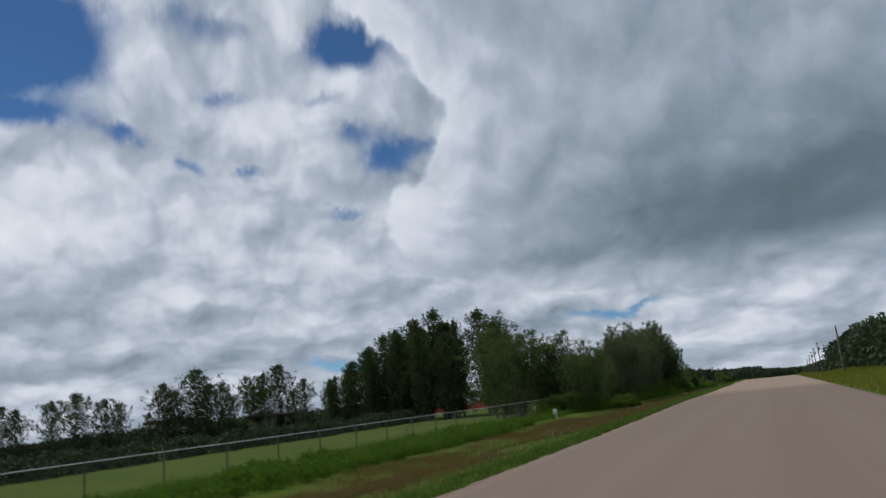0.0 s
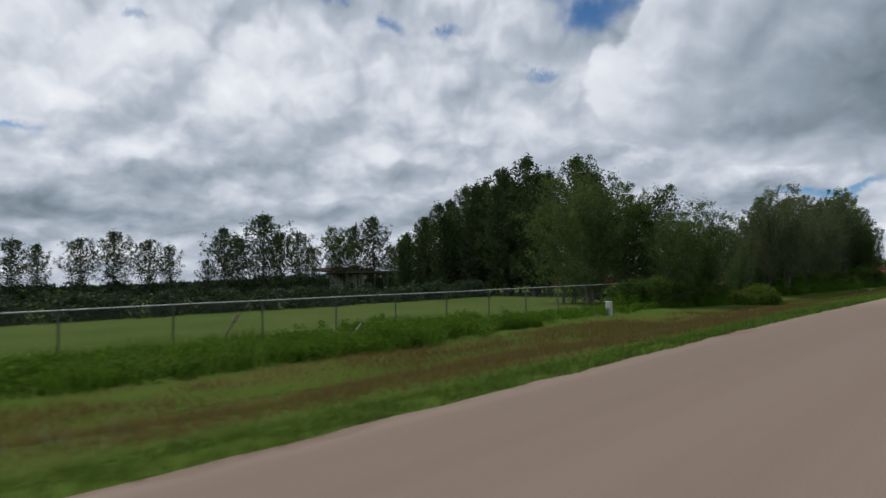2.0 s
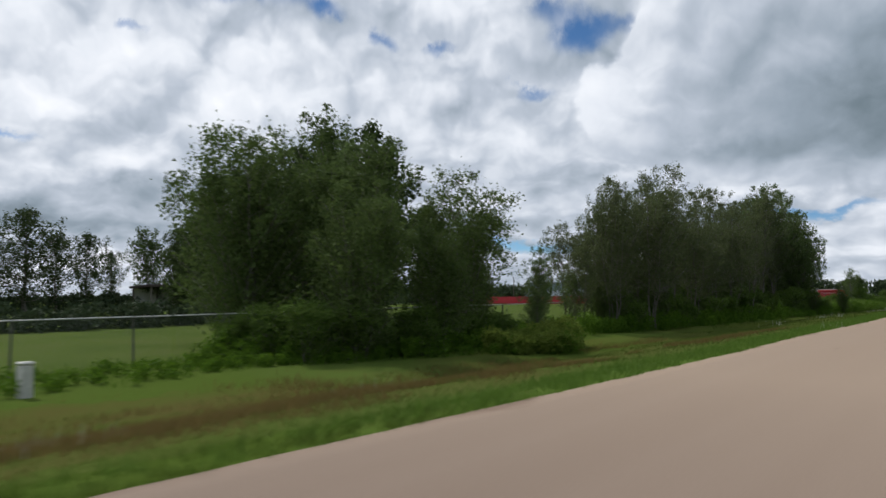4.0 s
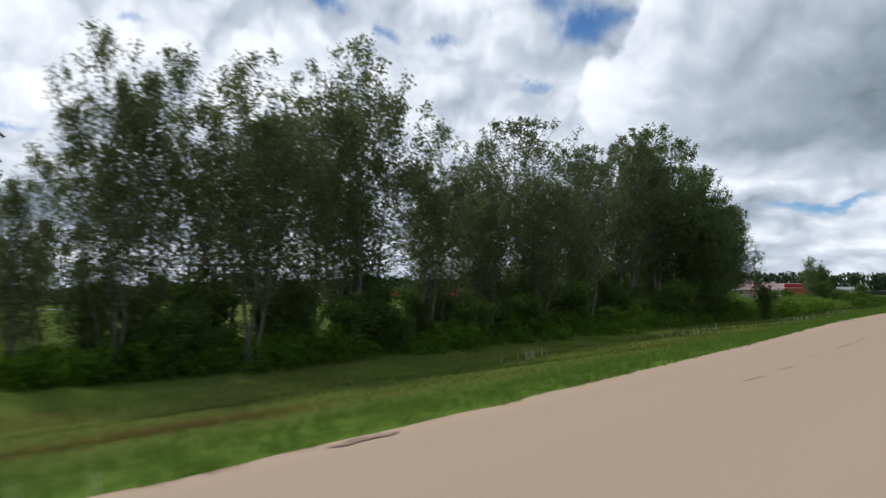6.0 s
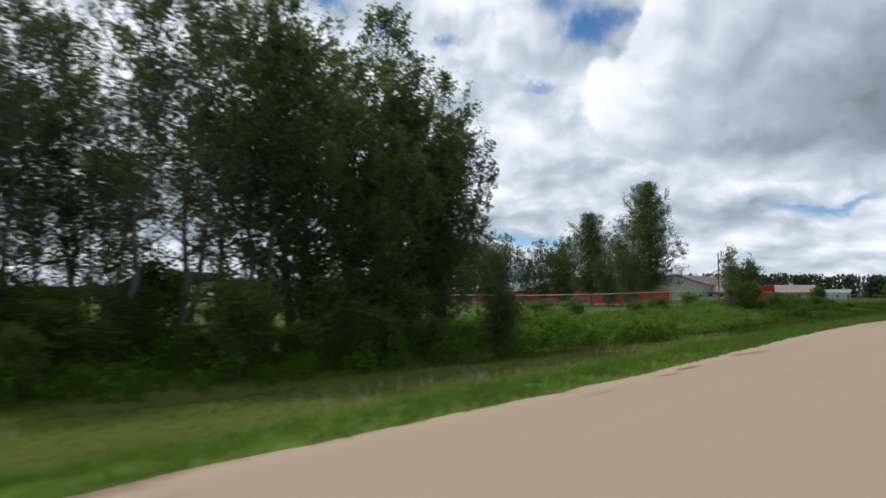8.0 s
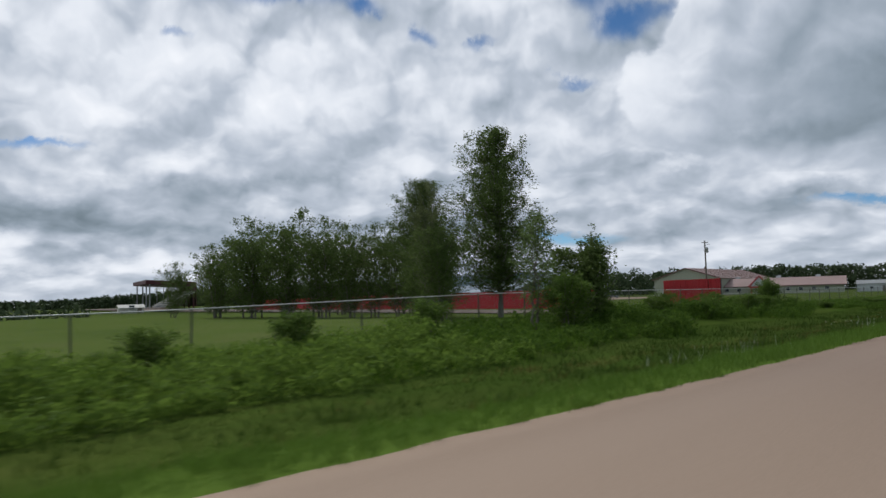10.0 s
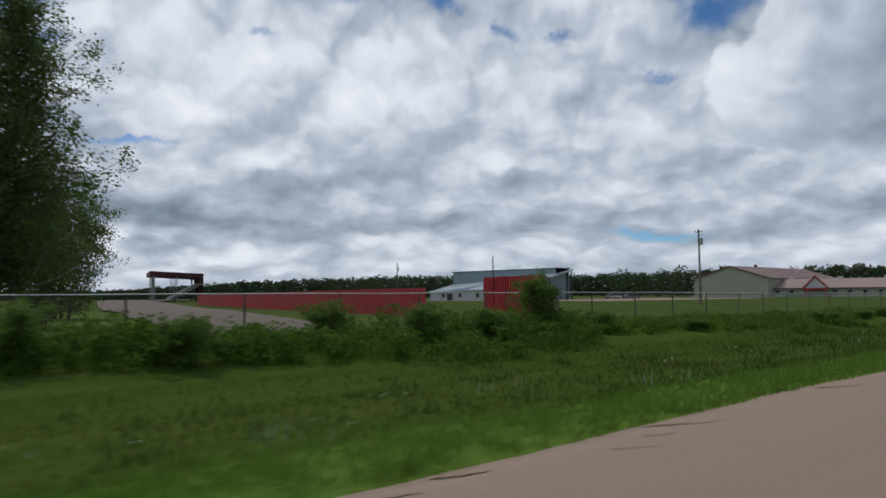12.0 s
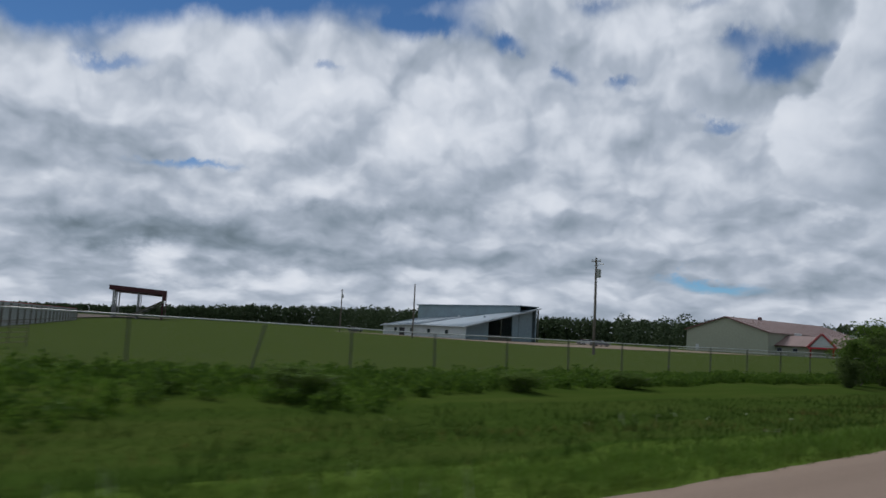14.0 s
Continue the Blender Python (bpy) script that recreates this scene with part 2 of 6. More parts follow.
def calc(nt, op, a, b=0.0, clamp=False):
    n = nt.nodes.new("ShaderNodeMath")
    n.operation, n.use_clamp = op, clamp
    for i, v in enumerate((a, b)):
        if isinstance(v, (int, float)):
            n.inputs[i].default_value = v
        else:
            nt.links.new(v, n.inputs[i])
    return n.outputs[0]


def bumped(nt, bsdf, height, strength, distance):
    b = nt.nodes.new("ShaderNodeBump")
    b.inputs["Strength"].default_value, b.inputs["Distance"].default_value = strength, distance
    nt.links.new(height, b.inputs["Height"])
    nt.links.new(b.outputs[0], bsdf.inputs["Normal"])


def painted(name, colour, rough=0.6, metal=0.0, vary=0.25, grain=6.0, dirt=(0.10, 0.085, 0.06), dirty=0.25):
    """A painted, stained or bare surface with grain and weathering."""
    m, nt, b = material(name)
    fine_n = tex_noise(nt, grain, 5, 0.65)
    broad = tex_noise(nt, grain * 0.12, 4, 0.6)
    dark = tuple(c * (1 - vary) for c in colour)
    light = tuple(min(1, c * (1 + vary * 0.6)) for c in colour)
    base = ramped(nt, fine_n, [(0.3, dark), (0.7, light)])
    worn = calc(nt, "MULTIPLY", ramped(nt, broad, [(0.45, (0, 0, 0)), (0.75, (1, 1, 1))]), dirty)
    nt.links.new(blend(nt, worn, base, dirt), b.inputs["Base Color"])
    b.inputs["Roughness"].default_value, b.inputs["Metallic"].default_value = rough, metal
    bumped(nt, b, fine_n, 0.15, 0.01)
    return m


def leafy(name, dark, light, through=0.25, scale=0.25):
    m, nt, b = material(name)
    geo = nt.nodes.new("ShaderNodeNewGeometry")
    info = nt.nodes.new("ShaderNodeObjectInfo")
    broad = tex_noise(nt, scale, 3, 0.6)
    v = calc(nt, "ADD", calc(nt, "MULTIPLY", geo.outputs["Random Per Island"], 0.55), calc(nt, "MULTIPLY", broad, 0.35))
    v = calc(nt, "ADD", v, calc(nt, "MULTIPLY", info.outputs["Random"], 0.2))
    col = ramped(nt, v, [(0.1, dark), (0.95, light)])
    nt.links.new(col, b.inputs["Base Color"])
    b.inputs["Roughness"].default_value, b.inputs["Specular IOR Level"].default_value = 0.75, 0.12
    tr = nt.nodes.new("ShaderNodeBsdfTranslucent")
    nt.links.new(col, tr.inputs["Color"])
    mx = nt.nodes.new("ShaderNodeMixShader")
    mx.inputs[0].default_value = through
    nt.links.new(b.outputs[0], mx.inputs[1])
    nt.links.new(tr.outputs[0], mx.inputs[2])
    nt.links.new(mx.outputs[0], nt.nodes["Material Output"].inputs["Surface"])
    return m


LEAF = leafy("poplar_leaf", (0.072, 0.108, 0.038), (0.172, 0.236, 0.082), 0.55)
WILLOW = leafy("willow_leaf", (0.056, 0.086, 0.024), (0.135, 0.190, 0.056), 0.38)
AIRY = leafy("airy_leaf", (0.070, 0.090, 0.038), (0.168, 0.200, 0.090), 0.55)
SHRUB = leafy("shrub_leaf", (0.062, 0.112, 0.022), (0.150, 0.225, 0.046), 0.45)
BELT_LEAF = leafy("belt_leaf", (0.032, 0.054, 0.018), (0.082, 0.118, 0.038), 0.3)
ROW_LEAF = leafy("row_leaf", (0.030, 0.048, 0.018), (0.075, 0.105, 0.038), 0.3)
LIGHT_ROW = leafy("light_row_leaf", (0.046, 0.078, 0.022), (0.105, 0.150, 0.044), 0.4)
FAR_LEAF = leafy("wood_leaf", (0.040, 0.062, 0.032), (0.080, 0.110, 0.050), 0.15, 0.02)
WEED = leafy("weed_leaf", (0.040, 0.094, 0.008), (0.128, 0.226, 0.023), 0.45, 0.4)
VERGE = leafy("verge_grass_blade", (0.075, 0.140, 0.018), (0.150, 0.245, 0.042), 0.35, 0.35)
DITCH = leafy("ditch_grass_blade", (0.062, 0.100, 0.014), (0.092, 0.138, 0.024), 0.5, 0.35)
# darker copies of the grass and weed greens: duller light put into their colour
DIM_GRASS = leafy("dim_grass_blade", (0.033, 0.064, 0.010), (0.060, 0.096, 0.017), 0.4, 0.35)
DIM_WEED = leafy("dim_weed_leaf", (0.032, 0.074, 0.010), (0.118, 0.196, 0.030), 0.45, 0.3)
DRY = leafy("dry_grass_blade", (0.125, 0.092, 0.032), (0.21, 0.150, 0.056), 0.5, 0.35)
FLOWER = painted("flower", (0.66, 0.66, 0.54), 0.8)
BARK = painted("bark", (0.16, 0.145, 0.12), 0.85, 0, 0.45, 9.0)
BIRCH = painted("pale_bark", (0.22, 0.21, 0.18), 0.8, 0, 0.45, 7.0)
TAN_PLATE = painted("tan_plate", (0.40, 0.33, 0.17), 0.6, 0, 0.3, 12.0)
BLEACHED = painted("bleached_wood", (0.42, 0.39, 0.33), 0.85, 0, 0.3, 20.0)
RAIL_STEEL = painted("bright_galvanised_steel", (0.60, 0.60, 0.57), 0.45, 0.35, 0.15, 14.0)
GALV = painted("galvanised_steel", (0.42, 0.42, 0.40), 0.5, 0.6, 0.2, 14.0)
POST_STEEL = painted("weathered_steel", (0.11, 0.115, 0.085), 0.6, 0.3, 0.3, 12.0)
RED = painted("red_sheet_metal", (0.46, 0.022, 0.032), 0.55, 0.0, 0.18, 2.5, (0.22, 0.03, 0.03), 0.35)
GREY_BACK = painted("grey_sheet_metal", (0.30, 0.31, 0.31), 0.5, 0.3, 0.2, 3.0)
DARK_RED = painted("dark_red_steel", (0.070, 0.008, 0.014), 0.6, 0, 0.3, 3.0)
GREEN_WALL = painted("pale_green_siding", (0.36, 0.38, 0.29), 0.6, 0, 0.08, 1.5, (0.25, 0.24, 0.18), 0.2)
BROWN_ROOF = painted("brown_roof_sheet", (0.30, 0.205, 0.185), 0.5, 0.1, 0.15, 1.2)
BROWN_TRIM = painted("brown_trim", (0.14, 0.055, 0.05), 0.6)
BLUE_WALL = painted("grey_blue_siding", (0.26, 0.34, 0.38), 0.55, 0, 0.12, 1.5)
BLUE_ROOF = painted("grey_blue_roof_sheet", (0.25, 0.31, 0.36), 0.45, 0.2, 0.15, 1.2)
WHITE_WALL = painted("white_siding", (0.55, 0.58, 0.60), 0.6, 0, 0.12, 1.5)
# near-black colour that stands in for the shade inside the arena
SHADE_IN = painted("interior_shade", (0.03, 0.03, 0.035), 0.9)
WOOD = painted("grey_timber", (0.17, 0.14, 0.11), 0.85, 0, 0.4, 5.0)
POLE_WOOD = painted("pole_timber", (0.15, 0.125, 0.10), 0.85, 0, 0.4, 5.0)
CONCRETE = painted("white_concrete", (0.62, 0.60, 0.55), 0.85, 0, 0.2, 8.0)
RUBBER = painted("rubber", (0.02, 0.02, 0.02), 0.8)
CAR_GLASS, _nt, _b = material("car_glass")
_b.inputs["Base Color"].default_value, _b.inputs["Roughness"].default_value = (0.02, 0.025, 0.03, 1), 0.08
PANE, _nt, _b = material("window_glass")
_b.inputs["Base Color"].default_value, _b.inputs["Roughness"].default_value = (0.03, 0.04, 0.05, 1), 0.1

# chain link: wires in two slanting sets, open between them
LINK, nt, b = material("chain_link")
tc = nt.nodes.new("ShaderNodeTexCoord")
sp = nt.nodes.new("ShaderNodeSeparateXYZ")
nt.links.new(tc.outputs["Object"], sp.inputs[0])
wires = []
for sign in (1, -1):
    s = calc(nt, "DIVIDE", calc(nt, "ADD", sp.outputs[1], calc(nt, "MULTIPLY", sp.outputs[2], sign)), 0.065)
    wires.append(calc(nt, "LESS_THAN", calc(nt, "FRACT", s), 0.055))
wire = calc(nt, "MAXIMUM", *wires)
b.inputs["Base Color"].default_value, b.inputs["Metallic"].default_value, b.inputs["Roughness"].default_value = (0.20, 0.20, 0.18, 1), 0.0, 0.6
clear = nt.nodes.new("ShaderNodeBsdfTransparent")
mx = nt.nodes.new("ShaderNodeMixShader")
nt.links.new(wire, mx.inputs[0])
nt.links.new(clear.outputs[0], mx.inputs[1])
nt.links.new(b.outputs[0], mx.inputs[2])
nt.links.new(mx.outputs[0], nt.nodes["Material Output"].inputs["Surface"])

# road: worn reddish chip seal with lengthwise wheel wear
ROAD, nt, b = material("chip_seal")
grit = tex_noise(nt, 45, 3, 0.7)
patch = tex_noise(nt, 0.35, 5, 0.6, (1, 0.25, 1))
lane = tex_noise(nt, 0.9, 3, 0.5, (1, 0.01, 1))
col = ramped(nt, grit, [(0.25, (0.172, 0.124, 0.094)), (0.75, (0.296, 0.218, 0.168))])
col = blend(nt, calc(nt, "MULTIPLY", ramped(nt, patch, [(0.4, (0, 0, 0)), (0.7, (1, 1, 1))]), 0.35), col, (0.215, 0.158, 0.124))
col = blend(nt, calc(nt, "MULTIPLY", ramped(nt, lane, [(0.4, (0, 0, 0)), (0.65, (1, 1, 1))]), 0.3), col, (0.30, 0.228, 0.182))
tc = nt.nodes.new("ShaderNodeTexCoord")
sp = nt.nodes.new("ShaderNodeSeparateXYZ")
nt.links.new(tc.outputs["Object"], sp.inputs[0])
# lighter, warmer from y 60 to 172: the sunny stretch put into the colour
sunny = calc(nt, "MULTIPLY", calc(nt, "MULTIPLY", calc(nt, "SUBTRACT", sp.outputs[1], 60.0), 0.08, True), calc(nt, "MULTIPLY", calc(nt, "SUBTRACT", 172.0, sp.outputs[1]), 0.05, True))
col = blend(nt, calc(nt, "MULTIPLY", sunny, 0.62), col, (0.44, 0.328, 0.238))
worn = calc(nt, "ADD", tex_noise(nt, 0.62, 5, 0.62, (1.3, 0.42, 1)), calc(nt, "MULTIPLY", calc(nt, "SUBTRACT", -4.95, sp.outputs[0], True), 0.4))
worn = calc(nt, "ADD", worn, calc(nt, "MULTIPLY", calc(nt, "GREATER_THAN", sp.outputs[1], 118.0), 0.05))
worn = calc(nt, "MULTIPLY", ramped(nt, worn, [(0.66, (0, 0, 0)), (0.78, (1, 1, 1))]), calc(nt, "LESS_THAN", sp.outputs[0], -4.5))
col = blend(nt, calc(nt, "MULTIPLY", worn, 0.6), col, (0.185, 0.124, 0.090))
nt.links.new(col, b.inputs["Base Color"])
b.inputs["Roughness"].default_value, b.inputs["Specular IOR Level"].default_value = 0.9, 0.15
bumped(nt, b, grit, 0.5, 0.006)
TAR = painted("crack_and_broken_edge", (0.085, 0.06, 0.048), 0.9, 0, 0.5, 9.0)
PATCH = painted("worn_surface_patch", (0.250, 0.172, 0.118), 0.9, 0, 0.4, 5.0, (0.16, 0.10, 0.07), 0.4)

# ground: mown and rough grass with dry and bare reddish patches
GROUND, nt, b = material("grass_ground")
n1 = tex_noise(nt, 0.22, 6, 0.65, (1, 0.35, 1))
n2 = tex_noise(nt, 9, 5, 0.7)
n3 = tex_noise(nt, 0.05, 4, 0.55)
col = ramped(nt, n2, [(0.25, (0.062, 0.098, 0.015)), (0.75, (0.092, 0.136, 0.025))])
col = blend(nt, calc(nt, "MULTIPLY", ramped(nt, n3, [(0.4, (0, 0, 0)), (0.65, (1, 1, 1))]), 0.35), col, (0.105, 0.135, 0.045))
dry = ramped(nt, n1, [(0.38, (0, 0, 0)), (0.60, (1, 1, 1))])
tc = nt.nodes.new("ShaderNodeTexCoord")
sp = nt.nodes.new("ShaderNodeSeparateXYZ")
nt.links.new(tc.outputs["Object"], sp.inputs[0])
shift = calc(nt, "MULTIPLY", calc(nt, "SUBTRACT", tex_noise(nt, 0.6, 4, 0.6), 0.5), 2.4)
across = calc(nt, "ADD", sp.outputs[0], shift)
strip = calc(nt, "MULTIPLY", calc(nt, "GREATER_THAN", across, -17.0), calc(nt, "MULTIPLY", calc(nt, "LESS_THAN", across, -7.9), calc(nt, "ADD", calc(nt, "MULTIPLY", calc(nt, "LESS_THAN", sp.outputs[1], 74.0), 0.5), 0.5)))
col = blend(nt, calc(nt, "MULTIPLY", calc(nt, "MULTIPLY", dry, strip), 0.7), col, (0.118, 0.078, 0.034))
olive = calc(nt, "MULTIPLY", calc(nt, "GREATER_THAN", across, -13.5), calc(nt, "LESS_THAN", across, -6.9))
col = blend(nt, calc(nt, "MULTIPLY", olive, 0.4), col, (0.090, 0.100, 0.030))
field = calc(nt, "LESS_THAN", across, -23.5)
mown = ramped(nt, tex_noise(nt, 0.16, 5, 0.62), [(0.32, (0.070, 0.104, 0.027)), (0.55, (0.100, 0.134, 0.036)), (0.72, (0.118, 0.132, 0.050))])
col = blend(nt, calc(nt, "MULTIPLY", field, 0.75), col, mown)
# field past y 205 darkened: duller light put into its colour
late_field = calc(nt, "MULTIPLY", calc(nt, "MULTIPLY", field, calc(nt, "MULTIPLY", calc(nt, "SUBTRACT", sp.outputs[1], 205.0), 0.04, True)), 0.75)
col = blend(nt, late_field, col, (0.052, 0.072, 0.020))
lush = calc(nt, "MULTIPLY", calc(nt, "MULTIPLY", calc(nt, "GREATER_THAN", across, -6.1), calc(nt, "LESS_THAN", across, 3.0)), calc(nt, "MULTIPLY", calc(nt, "SUBTRACT", sp.outputs[1], 62.0), 0.1, True))
lush = calc(nt, "MULTIPLY", lush, calc(nt, "SUBTRACT", 1.0, calc(nt, "MULTIPLY", calc(nt, "MULTIPLY", calc(nt, "SUBTRACT", sp.outputs[1], 208.0), 0.08, True), 0.7)))
col = blend(nt, calc(nt, "MULTIPLY", lush, 0.6), col, (0.108, 0.176, 0.032))
# slope past y 150: deeper green, with duller light put into the colour
dimmed = calc(nt, "MULTIPLY", calc(nt, "MULTIPLY", calc(nt, "SUBTRACT", sp.outputs[1], 150.0), 0.05, True), calc(nt, "MULTIPLY", calc(nt, "GREATER_THAN", across, -23.3), calc(nt, "LESS_THAN", across, -6.2)))
col = blend(nt, calc(nt, "MULTIPLY", dimmed, 0.78), col, (0.032, 0.064, 0.010))
swath = ramped(nt, tex_noise(nt, 0.9, 4, 0.6, (1.0, 0.12, 1)), [(0.44, (0, 0, 0)), (0.68, (1, 1, 1))])
col = blend(nt, calc(nt, "MULTIPLY", calc(nt, "MULTIPLY", swath, dimmed), 0.38), col, (0.092, 0.106, 0.028))
nt.links.new(col, b.inputs["Base Color"])
b.inputs["Roughness"].default_value, b.inputs["Specular IOR Level"].default_value = 0.95, 0.0
bumped(nt, b, n2, 0.35, 0.03)
DIRT = painted("bare_dirt", (0.24, 0.165, 0.12), 0.95, 0, 0.3, 1.5, (0.10, 0.12, 0.04), 0.4)
DARK_ROOF = painted("dark_sheet_roof", (0.055, 0.035, 0.030), 0.6, 0, 0.3, 2.0)
TRACK_DIRT = painted("track_dirt", (0.095, 0.062, 0.047), 0.95, 0, 0.35, 0.8, (0.085, 0.10, 0.04), 0.45)
MEADOW_WEED = leafy("meadow_weed_leaf", (0.070, 0.130, 0.018), (0.180, 0.270, 0.050), 0.5, 0.2)
LIME_WEED = leafy("lime_weed_leaf", (0.105, 0.150, 0.022), (0.225, 0.290, 0.058), 0.55, 0.3)
YELLOW_GRASS = leafy("flowering_grass", (0.10, 0.14, 0.02), (0.30, 0.28, 0.04), 0.3, 0.3)


# ---- mesh helpers ----
def mesh_of(name, verts, faces, mat):
    me = bpy.data.meshes.new(name)
    me.from_pydata([tuple(v) for v in verts], [], [tuple(f) for f in faces])
    me.materials.append(mat)
    return me


def quads_mesh(name, corners, mat):
    """corners: n x k x 3 array of loose polygons of k corners."""
    n, k = corners.shape[:2]
    me = bpy.data.meshes.new(name)
    me.vertices.add(n * k)
    me.vertices.foreach_set("co", corners.astype(np.float32).ravel())
    me.loops.add(n * k)
    me.loops.foreach_set("vertex_index", np.arange(n * k, dtype=np.int32))
    me.polygons.add(n)
    me.polygons.foreach_set("loop_start", np.arange(0, n * k, k, dtype=np.int32))
    me.materials.append(mat)
    me.update(calc_edges=True)
    return me


def part(name, me, parent, label=""):
    ob = new(name, me)
    ob.parent = parent
    if label:
        ob["label"] = label
    return ob


def empty(name, m, label, category, group="", kind=""):
    ob = new(name)
    ob.empty_display_size = 0.3
    ob.matrix_world = m
    return tagged(ob, label, category, group, kind)


def box(x0, x1, y0, y1, z0, z1):
    v = [(x, y, z) for z in (z0, z1) for y in (y0, y1) for x in (x0, x1)]
    f = [(0, 2, 3, 1), (4, 5, 7, 6), (0, 1, 5, 4), (2, 6, 7, 3), (0, 4, 6, 2), (1, 3, 7, 5)]
    return v, f


def bevel_box(name, dims, mat, bevel=0.01, rot=None):
    """A box with worn edges between two corners given as x0, x1, y0, y1, z0, z1."""
    bm = bmesh.new()
    v, f = box(*dims)
    bv = [bm.verts.new(p) for p in v]
    for q in f:
        bm.faces.new([bv[i] for i in q])
    bmesh.ops.bevel(bm, geom=list(bm.edges), offset=bevel, segments=1, affect="EDGES")
    if rot is not None:
        bmesh.ops.transform(bm, matrix=rot, verts=bm.verts)
    me = bpy.data.meshes.new(name)
    bm.to_mesh(me)
    bm.free()
    me.materials.append(mat)
    return me


def tube(path, radii, sides=6, cap=True):
    verts, faces = [], []
    for i, (p, r) in enumerate(zip(path, radii)):
        p = Vector(p)
        a = Vector(path[min(i + 1, len(path) - 1)]) - Vector(path[max(i - 1, 0)])
        a = a.normalized() if a.length > 1e-6 else Vector((0, 0, 1))
        s = a.orthogonal().normalized()
        t = a.cross(s)
        for k in range(sides):
            w = 2 * math.pi * k / sides
            verts.append(p + (s * math.cos(w) + t * math.sin(w)) * r)
    for i in range(len(path) - 1):
        for k in range(sides):
            k2 = (k + 1) % sides
            faces.append((i * sides + k, i * sides + k2, (i + 1) * sides + k2, (i + 1) * sides + k))
    if cap:
        faces.append(tuple(reversed(range(sides))))
        faces.append(tuple((len(path) - 1) * sides + k for k in range(sides)))
    return verts, faces


def joined(name, pieces, mat):
    verts, faces = [], []
    for v, f in pieces:
        o = len(verts)
        verts += list(v)
        faces += [tuple(i + o for i in q) for q in f]
    return mesh_of(name, verts, faces, mat)


def smooth(me):
    me.polygons.foreach_set("use_smooth", [True] * len(me.polygons))
    return me


# ---- the lie of the land ----
def lerp_table(rows, v):
    return float(np.interp(v, [r[0] for r in rows], [r[1] for r in rows]))


RAIL = [(-80, 0.62), (20, 0.66), (75, 0.70), (100, 0.75), (160, 1.10), (186, 1.62), (225, 1.55), (245, 1.37), (320, 1.37)]
FENCE_X, FENCE_H = -22.5, 1.62


def field_level(y):
    return lerp_table(RAIL, y) - FENCE_H


def land(x, y):
    f = field_level(y)
    if x < -5.0:
        table = [(-22, f), (-18, f - 0.05), (-13.5, min(f, -0.35) - 0.22), (-9, -0.42), (-6.0, -0.07), (-5.2, -0.02), (-5.0, -0.025)]
        z = lerp_table(table, x)
        if -21 < x < -6:
            z += 0.10 * noise.noise(Vector((x * 0.35, y * 0.22, 0.0))) * min(1.0, (-6 - x) / 2.0)
        return z
    if x < 4.1:
        return -0.03 if x < -4.6 else -0.06
    return lerp_table([(4.1, -0.03), (6, -0.15), (9, -0.35), (14, 0.1), (40, 0.4), (200, 0.3)], x)


xs = [-3000, -1800, -1100, -700, -450, -300, -220, -160, -120, -90, -70, -55, -44, -36, -30, -26] + [-23.5 + 0.6 * i for i in range(30)] + \
     [-5.25, -5.0, -4.65, -4.0, 3.0, 4.1, 4.6, 5.5, 6.5, 8, 10, 13, 17, 24, 40, 80, 200, 500, 1200, 3000]
ys = [-1500, -500, -200, -100] + [-60 + 1.0 * i for i in range(381)] + [330, 345, 365, 400, 450, 520, 620, 800, 1100, 1600, 2400, 3500]
xs = sorted(set(xs))
gv = [(x, y, land(x, y)) for y in ys for x in xs]
nx = len(xs)
gf = [(j * nx + i, j * nx + i + 1, (j + 1) * nx + i + 1, (j + 1) * nx + i) for j in range(len(ys) - 1) for i in range(nx - 1)]
ground = new("ground", smooth(mesh_of("ground", gv, gf, GROUND)))
tagged(ground, "mown grass ground with a shallow ditch beside the road", "grass", kind="structure")

# road slab with ragged edges
EDGE = [(0, -5.45), (24, -5.3), (40, -5.45), (46, -5.6), (56, -5.55), (78, -5.25), (86, -5.4), (98, -5.15), (110, -5.18), (124, -5.45), (134, -5.02), (145, -5.05), (178, -5.0), (188, -5.02), (195, -4.75),
        (204, -5.02), (214, -4.65), (220, -4.9), (233, -4.75), (240, -5.02), (400, -5.05)]


def road_left(y):
    return lerp_table(EDGE, y) + 0.08 * noise.noise(Vector((y * 0.9, 0, 0))) + 0.04 * noise.noise(Vector((y * 2.7, 3, 0)))


ry = [-1500, -400, -150] + [-60 + 0.35 * i for i in range(1100)] + [330, 360, 400, 460, 540, 650, 800, 1000, 1300, 1800, 2600, 3400]
rv, rf = [], []
for y in ry:
    l = road_left(y)
    r = 4.0 + 0.12 * noise.noise(Vector((y * 0.8, 7, 0)))
    rv += [(l - 0.06, y, -0.07), (l, y, -0.012), (l + 0.5, y, 0.0), (-0.5, y, 0.0), (r - 0.5, y, 0.0), (r, y, -0.012), (r + 0.08, y, -0.08)]
for j in range(len(ry) - 1):
    rf += [(j * 7 + i, j * 7 + i + 1, (j + 1) * 7 + i + 1, (j + 1) * 7 + i) for i in range(6)]
road = new("road", smooth(mesh_of("road", rv, rf, ROAD)))
tagged(road, "pale reddish chip-seal road with ragged grassy edges", "road", kind="structure")


